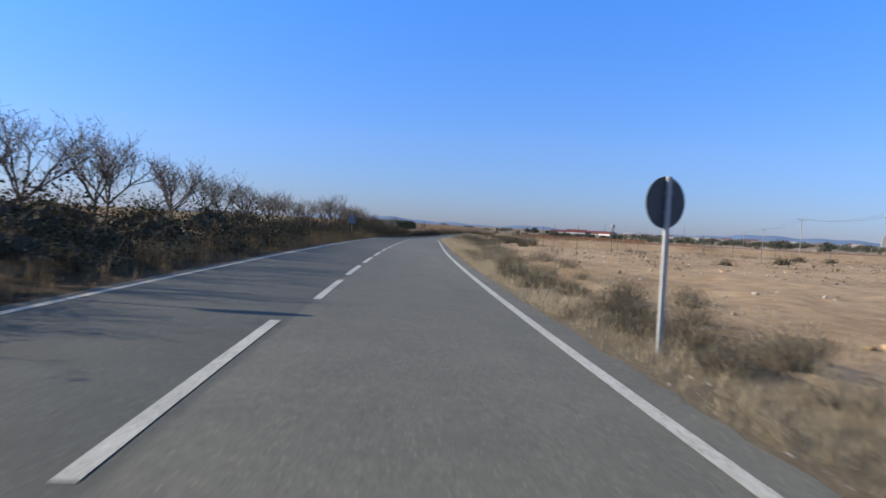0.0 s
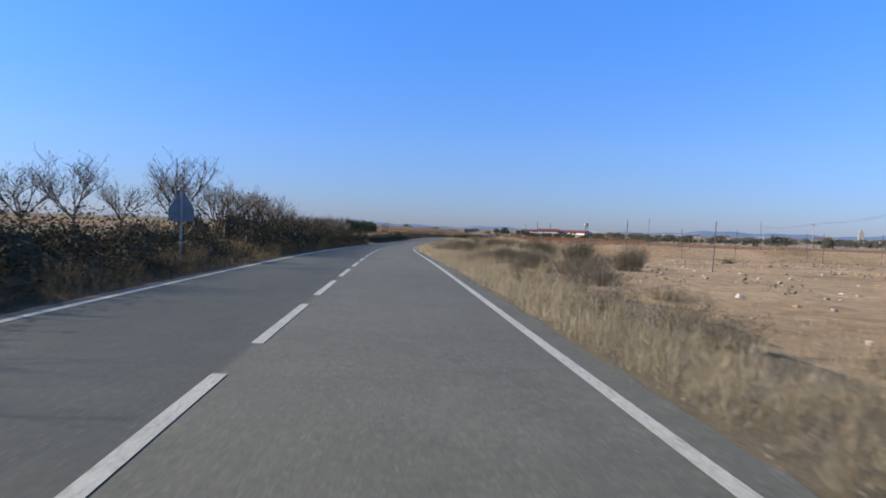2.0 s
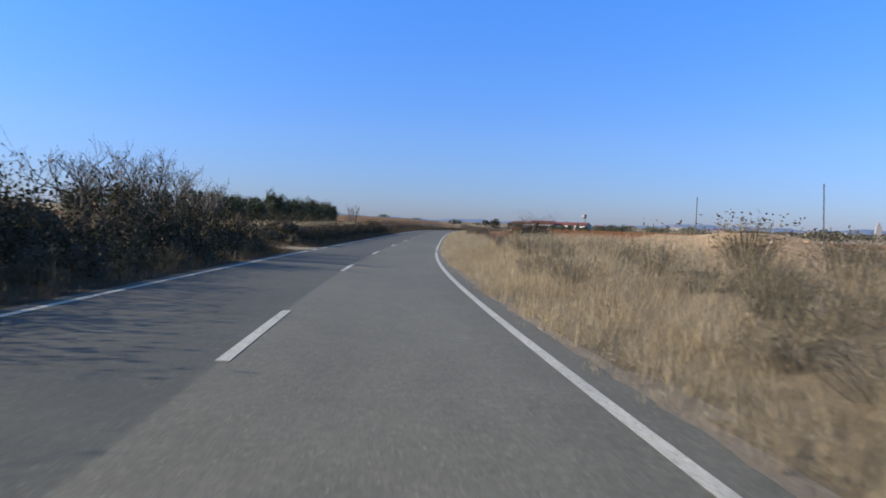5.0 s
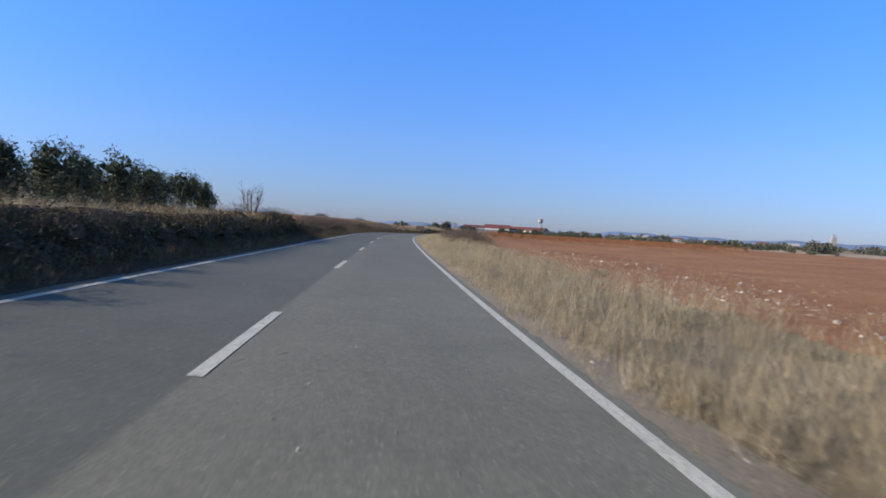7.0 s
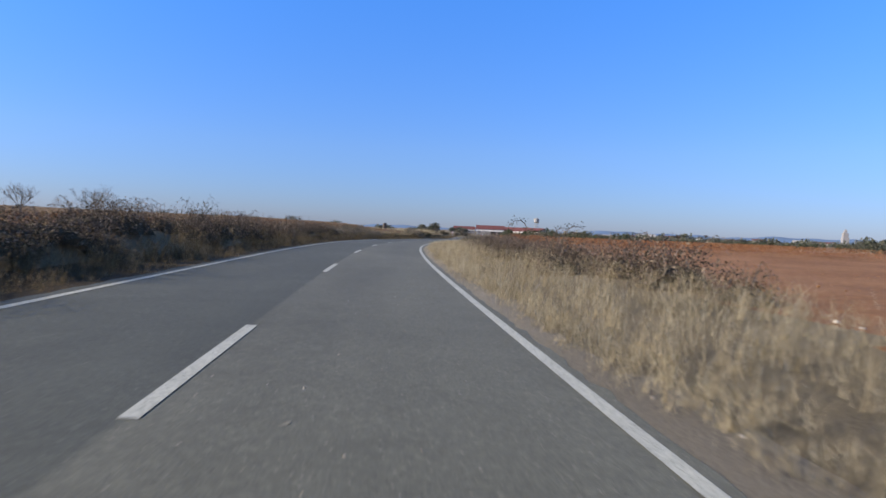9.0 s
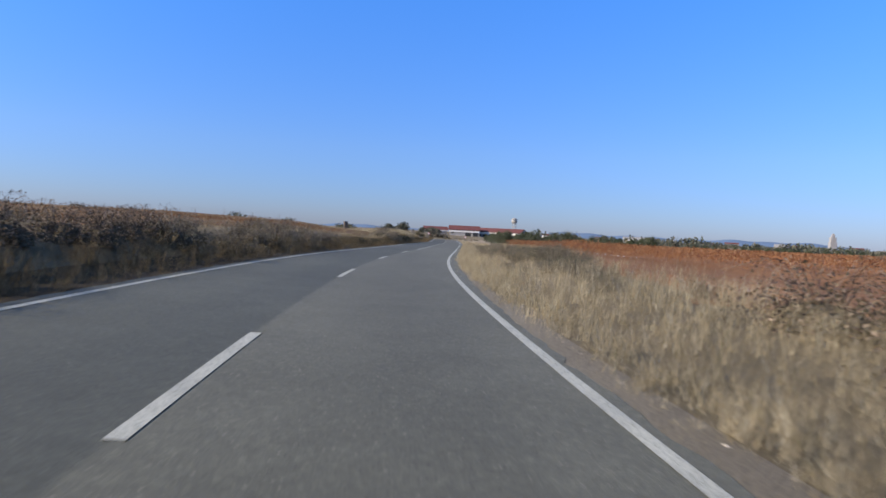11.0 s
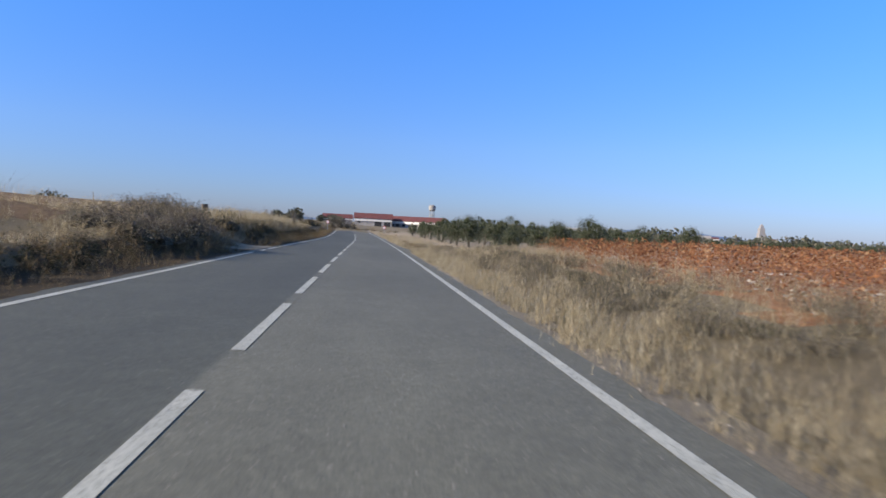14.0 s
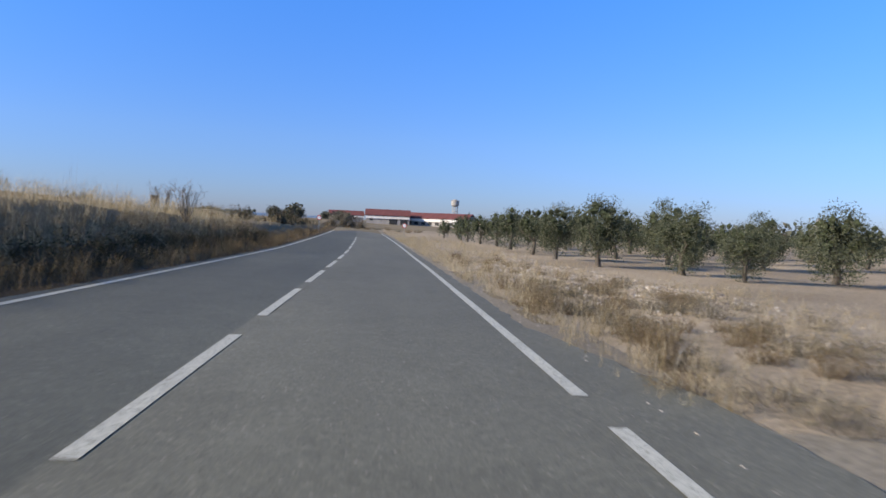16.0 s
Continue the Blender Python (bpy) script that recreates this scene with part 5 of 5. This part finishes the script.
# stakes of a young plantation
def stake(s, o, tall):
    bm = bmesh.new()
    upright(bm, 0.025, -0.3, tall)
    rod(bm, (0, 0, tall), (0, 0, tall + 0.02), 0.023, 0.015, 12)
    t = tagged(part("field_stake", bm, M_BACK), "thin grey stake standing in the sandy field", "post", "stakes in the field")
    t.matrix_basis = Matrix.Translation(place(s, o)) @ pose(0, 0, 0, float(rng.uniform(-2, 2)), float(rng.uniform(-2, 2)), 0)


for row in range(3):
    for i in range(7):
        s, o = 90 + 12.7 * i, 18 + 14.0 * row + float(rng.uniform(-.4, .4))
        stake(s, o, 2.0 + 0.33 * min(i, 5) + float(rng.uniform(-.15, .15)) - (float(lift(s, o)) if row == 0 else 0.0))

# the brick stump on the bank
M_BRICK = plain("old_brick", (0.11, 0.085, 0.07), 0.9, vary=0.3, scale=8, bump=0.4)
stump = tagged(new("brick_stump"), "small weathered brick pillar in pale grass", "pillar")
stump.matrix_basis = Matrix.Translation((106.7, 425.3, 1.6 - 2.5))
bm = bmesh.new()
box(bm, -0.5, 0.5, -0.5, 0.5, -2.2, 2.3, 0.03)
part("shaft", bm, M_BRICK, stump)
bm = bmesh.new()
box(bm, -0.57, 0.57, -0.57, 0.57, 2.3, 2.5, 0.03)
part("cap", bm, M_BRICK, stump)

# wire fence on the rise beyond the vines
fence = tagged(new("wire_fence"), "thin wire fence on wooden posts along the rise", "fence")
stations = [(424 + 0.5 * math.sin(i * 2.0), -45.0 - 7.5 * i) for i in range(12)]
tops_ = []
for s, o in stations:
    bm = bmesh.new()
    upright(bm, 0.05, -0.3, 1.5)
    foot = place(s, o)
    part("post", bm, M_POST, fence, "", Matrix.Translation(foot) @ pose(0, 0, 0, float(rng.uniform(-3, 3)), float(rng.uniform(-3, 3)), 0))
    tops_.append(foot)
for z in (0.3, 0.6, 0.9, 1.2, 1.45):
    v, f = tube_arrays([(np.array([tuple(p_ + Vector((0, 0, z))) for p_ in tops_]), np.full(len(tops_), 0.006))], 4)
    part("wire", mesh_of("wire", v, f, M_STEEL), None, fence, "thin steel wire")

# power line over the sandy field
def pylon(x, y, tall):
    t = tagged(new("power_pole"), "thin grey power pole in the field", "pole", "power line")
    t.matrix_basis = Matrix.Translation((x, y, land(x, y)))
    bm = bmesh.new()
    upright(bm, 0.06, -0.5, tall)
    part("mast", bm, M_TANK, t)
    bm = bmesh.new()
    box(bm, -0.95, 0.95, -0.03, 0.03, tall - 0.34, tall - 0.27, 0.01)
    part("crossarm", bm, M_TANK, t)
    for k in (-0.9, 0, 0.9):
        bm = bmesh.new()
        rod(bm, (k, 0, tall - 0.25), (k, 0, tall + 0.02), 0.025, 0.015, 8)
        part("insulator", bm, M_WHITE, t)
    return Vector((x, y, land(x, y) + tall))


from mathutils.bvhtree import BVHTree
TREE = BVHTree.FromPolygons([v.co for v in ground.data.vertices], [tuple(p.vertices) for p in ground.data.polygons])


def land(x, y):
    hit_ = TREE.ray_cast(Vector((x, y, 500)), Vector((0, 0, -1)))
    return hit_[0].z if hit_[0] else 0.0


tops = [pylon(65, 95, 5.8), pylon(87, 137, 6.2), pylon(112, 182, 6.2), pylon(138, 228, 6.2)]
for a, b in zip(tops, tops[1:]):
    for k in (-0.9, 0, 0.9):
        u = np.linspace(0, 1, 13)[:, None]
        pts = np.array(a)[None] * (1 - u) + np.array(b)[None] * u + np.array([k, 0, 0.05]) - np.array([0, 0, 1.0]) * (4 * 0.7 * u * (1 - u))
        v, f = tube_arrays([(pts, np.full(13, 0.009))], 4)
        tagged(part("power_cable", mesh_of("power_cable", v, f, M_BACK)), "thin sagging power cable between poles", "cable", "power cables")

for x_, y_, rise_ in ((24.7, 336.3, 6.6), (1.3, 401.2, 8.8)):
    lone = put_tree("almond_tree", ALMONDS[1 if x_ > 9 else 3], 320, -60, x_, 1.0, "lone bare tree at the far edge of a field", "lone field trees")
    k_ = (float(road_at(330)[2]) + rise_ - land(x_, y_)) / 2.9
    lone.matrix_basis = Matrix.Translation((x_, y_, land(x_, y_))) @ Matrix.Rotation(x_, 4, 'Z') @ Matrix.Diagonal((k_, k_, k_, 1))

# ---- the farm ----
M_ROOF = plain("red_roof_tile", (0.135, 0.045, 0.042), 0.85, vary=0.25, scale=0.9)
M_WALL = plain("whitewashed_wall", (0.74, 0.71, 0.66), 0.85, vary=0.08, scale=0.7)
M_DULL = plain("grey_render", (0.33, 0.31, 0.29), 0.9, vary=0.2, scale=0.7)
M_DARK = plain("dark_opening", (0.03, 0.03, 0.03), 0.6, vary=0.2)


def shed(x, y, turn_, long, deep, wall, ridge, wall_mat, label, openings=(), band=None):
    t = tagged(new("farm_shed"), label, "building", "farm sheds")
    t.matrix_basis = Matrix.Translation((x, y, land(x, y) - 0.1)) @ Matrix.Rotation(radians(turn_), 4, 'Z')
    bm = bmesh.new()
    pts = [(-deep / 2, 0), (deep / 2, 0), (deep / 2, wall), (0, ridge), (-deep / 2, wall)]
    a = [bm.verts.new((-long / 2, p, q)) for p, q in pts]
    b = [bm.verts.new((long / 2, p, q)) for p, q in pts]
    bm.faces.new(a)
    bm.faces.new(b)
    for i in range(5):
        bm.faces.new((a[i], a[(i + 1) % 5], b[(i + 1) % 5], b[i]))
    w = part("wall", bm, wall_mat, t)
    for sgn in (-1, 1):
        bm = bmesh.new()
        x0, x1 = -long / 2 - 0.4, long / 2 + 0.4
        e = sgn * (deep / 2 + 0.25)
        drop = wall - 0.25 * (ridge - wall) / (deep / 2)
        v = [bm.verts.new(c) for c in ((x0, 0, ridge + 0.22), (x1, 0, ridge + 0.22), (x1, e, drop + 0.22), (x0, e, drop + 0.22),
                                       (x0, 0, ridge + 0.05), (x1, 0, ridge + 0.05), (x1, e, drop + 0.05), (x0, e, drop + 0.05))]
        for q in ((0, 1, 2, 3), (4, 7, 6, 5), (0, 4, 5, 1), (1, 5, 6, 2), (2, 6, 7, 3), (3, 7, 4, 0)):
            bm.faces.new([v[j] for j in q])
        part("roof", bm, M_ROOF, t, "red tiled roof slope")
    for x0, x1, z0, z1 in openings:
        bm = bmesh.new()
        box(bm, x0, x1, -deep / 2 - 0.06, -deep / 2 + 0.3, z0, z1, 0.02)
        part("window", bm, M_DARK, w, "dark opening")
    if band:
        bm = bmesh.new()
        box(bm, -long / 2, long / 2, -deep / 2 - 0.3, -deep / 2 - 0.01, band[0], band[1], 0.02)
        part("fascia", bm, M_WALL, t, "long white painted band")
    return t


shed(212.6, 517.0, -57, 25, 9, 2.7, 4.5, M_DULL, "long farm shed with red roof and white band", [(-12 + 2.6 * i, -10.6 + 2.6 * i, 0.5, 1.5) for i in range(9)], (1.6, 2.5))
shed(196.5, 523.5, -28, 14.5, 9, 3.0, 4.9, M_DULL, "grey farm shed with a red roof and white front", [(0.5, 3.2, 0, 2.2), (4.2, 6.6, 0, 2.3), (-6, -5, 1.2, 2.2)], (1.9, 2.6))
shed(184, 530, -20, 11, 7, 2.2, 3.6, M_DULL, "low farm house with a red roof and a white band", [(-3, -2, 0.9, 1.5), (2, 3, 0.9, 1.5)], (1.55, 2.05))

tower = tagged(new("water_tower"), "round pale concrete water tower behind the farm", "water tower")
tower.matrix_basis = Matrix.Translation((232.4, 536.6, land(232.4, 536.6)))
TZ = 9.15 - land(232.4, 536.6)
for i in range(6):
    a = i * math.pi / 3
    bm = bmesh.new()
    rod(bm, (1.15 * math.cos(a), 1.15 * math.sin(a), -0.3), (1.0 * math.cos(a), 1.0 * math.sin(a), TZ - 2.3), 0.16, 0.14, 8)
    part("leg", bm, M_TANK, tower)
bm = bmesh.new()
rod(bm, (0, 0, TZ - 2.9), (0, 0, TZ - 2.3), 0.9, 1.5, 28)
rod(bm, (0, 0, TZ - 2.3), (0, 0, TZ - 0.5), 1.5, 1.55, 28)
part("tank", bm, M_TANK, tower)
bm = bmesh.new()
rod(bm, (0, 0, TZ - 0.5), (0, 0, TZ), 1.65, 0.5, 28)
part("cap", bm, M_TANK, tower, "darker domed cap")
for z in (3.0, 6.0):
    if z < TZ - 3:
        bm = bmesh.new()
        bmesh.ops.create_cone(bm, cap_ends=False, segments=24, radius1=1.12, radius2=1.12, depth=0.2, matrix=Matrix.Translation((0, 0, z)))
        part("brace_ring", bm, M_TANK, tower)

# ---- far land ----
def far_house(x, y, turn_, long, deep, tall, mat, label, roof=None):
    t = tagged(new("far_building"), label, "building", "far town")
    t.matrix_basis = Matrix.Translation((x, y, land(x, y) - 0.3)) @ Matrix.Rotation(radians(turn_), 4, 'Z')
    bm = bmesh.new()
    box(bm, -long / 2, long / 2, -deep / 2, deep / 2, 0, tall, 0.05)
    w = part("wall", bm, mat, t)
    bm = bmesh.new()
    pts = [(-long / 2 - .3, -deep / 2 - .3, tall), (long / 2 + .3, -deep / 2 - .3, tall), (long / 2 + .3, deep / 2 + .3, tall), (-long / 2 - .3, deep / 2 + .3, tall),
           (-long / 2 - .3, 0, tall + deep * .18), (long / 2 + .3, 0, tall + deep * .18)]
    v = [bm.verts.new(p) for p in pts]
    for q in ((0, 1, 5, 4), (2, 3, 4, 5), (0, 4, 3), (1, 2, 5), (0, 3, 2, 1)):
        bm.faces.new([v[i] for i in q])
    part("roof", bm, roof or M_ROOF, t)
    for i in range(max(2, int(long / 6))):
        bm = bmesh.new()
        cx = -long / 2 + long * (i + .5) / max(2, int(long / 6))
        box(bm, cx - .7, cx + .7, -deep / 2 - .05, -deep / 2 + .2, tall * .4, tall * .75, 0.02)
        part("window", bm, M_DARK, w)
    return t


far_house(279.5, 498.5, -38, 10, 7, 2.7, M_WALL, "long white hall beyond the red field", M_TANK)
for i in range(17):
    az_ = radians(27 + 37 * i / 16 + float(rng.uniform(-.6, .6)))
    d_ = float(rng.uniform(600, 1150))
    m_ = (M_TANK, M_DULL, M_WALL, M_TANK)[i % 4]
    far_house(30 + d_ * math.sin(az_), 150 + d_ * math.cos(az_), -math.degrees(az_), float(rng.uniform(6, 24)), float(rng.uniform(6, 11)), float(rng.uniform(2, 3.6)), m_, "pale building of a town on the horizon",
              M_DULL if i % 3 == 0 else M_ROOF)
church = tagged(new("church_tower"), "square stone church tower on the horizon", "tower")
church.matrix_basis = Matrix.Translation((478, 529, land(478, 529) - 0.5)) @ Matrix.Rotation(radians(-35), 4, 'Z')
# stone greyed to put the haze of distance into its colour
M_SANDSTONE = plain("hazy_sandstone", (0.28, 0.27, 0.27), 0.9, vary=0.12, scale=0.5)
for nm, hw, z0, z1 in (("base", 2.1, 0, 7.6), ("belfry", 1.7, 7.6, 10.8), ("lantern", 1.0, 10.8, 12.4)):
    bm = bmesh.new()
    box(bm, -hw, hw, -hw, hw, z0, z1, 0.1)
    part(nm, bm, M_SANDSTONE, church)
bm = bmesh.new()
bmesh.ops.create_cone(bm, cap_ends=True, segments=4, radius1=1.3, radius2=0.15, depth=1.2, matrix=Matrix.Translation((0, 0, 13.0)) @ Matrix.Rotation(radians(45), 4, 'Z'))
part("spire", bm, M_SANDSTONE, church)

# scrub and trees along the horizon
def far_scrub(name, n, az0, az1, d0, d1, w0, w1, h0, h1, per, mat, label):
    az_, d_ = np.radians(rng.uniform(az0, az1, n)), rng.uniform(d0, d1, n)
    x, y = 40 + d_ * np.sin(az_), 170 + d_ * np.cos(az_)
    V, sizes = [], []
    for xx, yy in zip(x, y):
        w_, h_ = rng.uniform(w0, w1), rng.uniform(h0, h1)
        q = rng.normal(size=(per, 3))
        q /= np.linalg.norm(q, axis=1)[:, None]
        q *= (rng.random(per) ** 0.4)[:, None]
        V.append(np.array([xx, yy, land(xx, yy) + h_ * 0.45]) + q * np.array([w_ / 2, w_ / 2, h_ * 0.55]))
        sizes.append(np.full(per, 0.07 * (h_ + w_) + 0.12))
    v, f = leaves_arrays(np.concatenate(V), np.concatenate(sizes), slim=0.7)
    return tagged(part(name, mesh_of(name, v, f, mat)), label, "woods", kind="stuff")


far_scrub("far_trees", 140, 27, 68, 260, 620, 4, 11, 1.6, 4.2, 170, M_FARLEAF, "dark scrub and trees along the horizon")
far_scrub("far_trees", 40, 26, 62, 215, 300, 2, 4, 1.2, 2.2, 170, M_FARLEAF, "dark bushes at the far field edge")
far_scrub("farm_trees", 9, 18, 22.2, 345, 366, 3, 6, 2.0, 4.4, 420, M_FARLEAF, "dark trees round the farm")
far_scrub("far_trees", 90, -35, 18, 300, 700, 4, 10, 1.2, 3.0, 130, M_FARLEAF, "dark scrub along the horizon")
far_scrub("field_tree", 5, 42, 62, 235, 260, 4, 6, 3.0, 4.5, 500, M_FARLEAF, "round dark field trees beyond the red soil")

# hills, with the haze of distance painted into their blue base colour
M_HILL = plain("hazy_far_hill", (0.15, 0.215, 0.32), 1.0, spec=0.0, vary=0.1, scale=0.004)
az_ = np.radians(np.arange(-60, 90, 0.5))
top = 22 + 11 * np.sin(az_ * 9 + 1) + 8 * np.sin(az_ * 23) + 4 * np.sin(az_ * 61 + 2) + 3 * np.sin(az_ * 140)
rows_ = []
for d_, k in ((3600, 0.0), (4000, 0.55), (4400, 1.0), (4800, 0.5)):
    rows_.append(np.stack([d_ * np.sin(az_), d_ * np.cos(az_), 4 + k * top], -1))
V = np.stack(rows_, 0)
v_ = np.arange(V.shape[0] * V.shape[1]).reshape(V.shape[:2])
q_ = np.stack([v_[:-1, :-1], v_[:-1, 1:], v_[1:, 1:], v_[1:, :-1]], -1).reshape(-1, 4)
tagged(part("backdrop", mesh_of("backdrop", V.reshape(-1, 3), q_, M_HILL, True)), "hills far off on the horizon, tinted blue for haze", "hills", kind="structure")
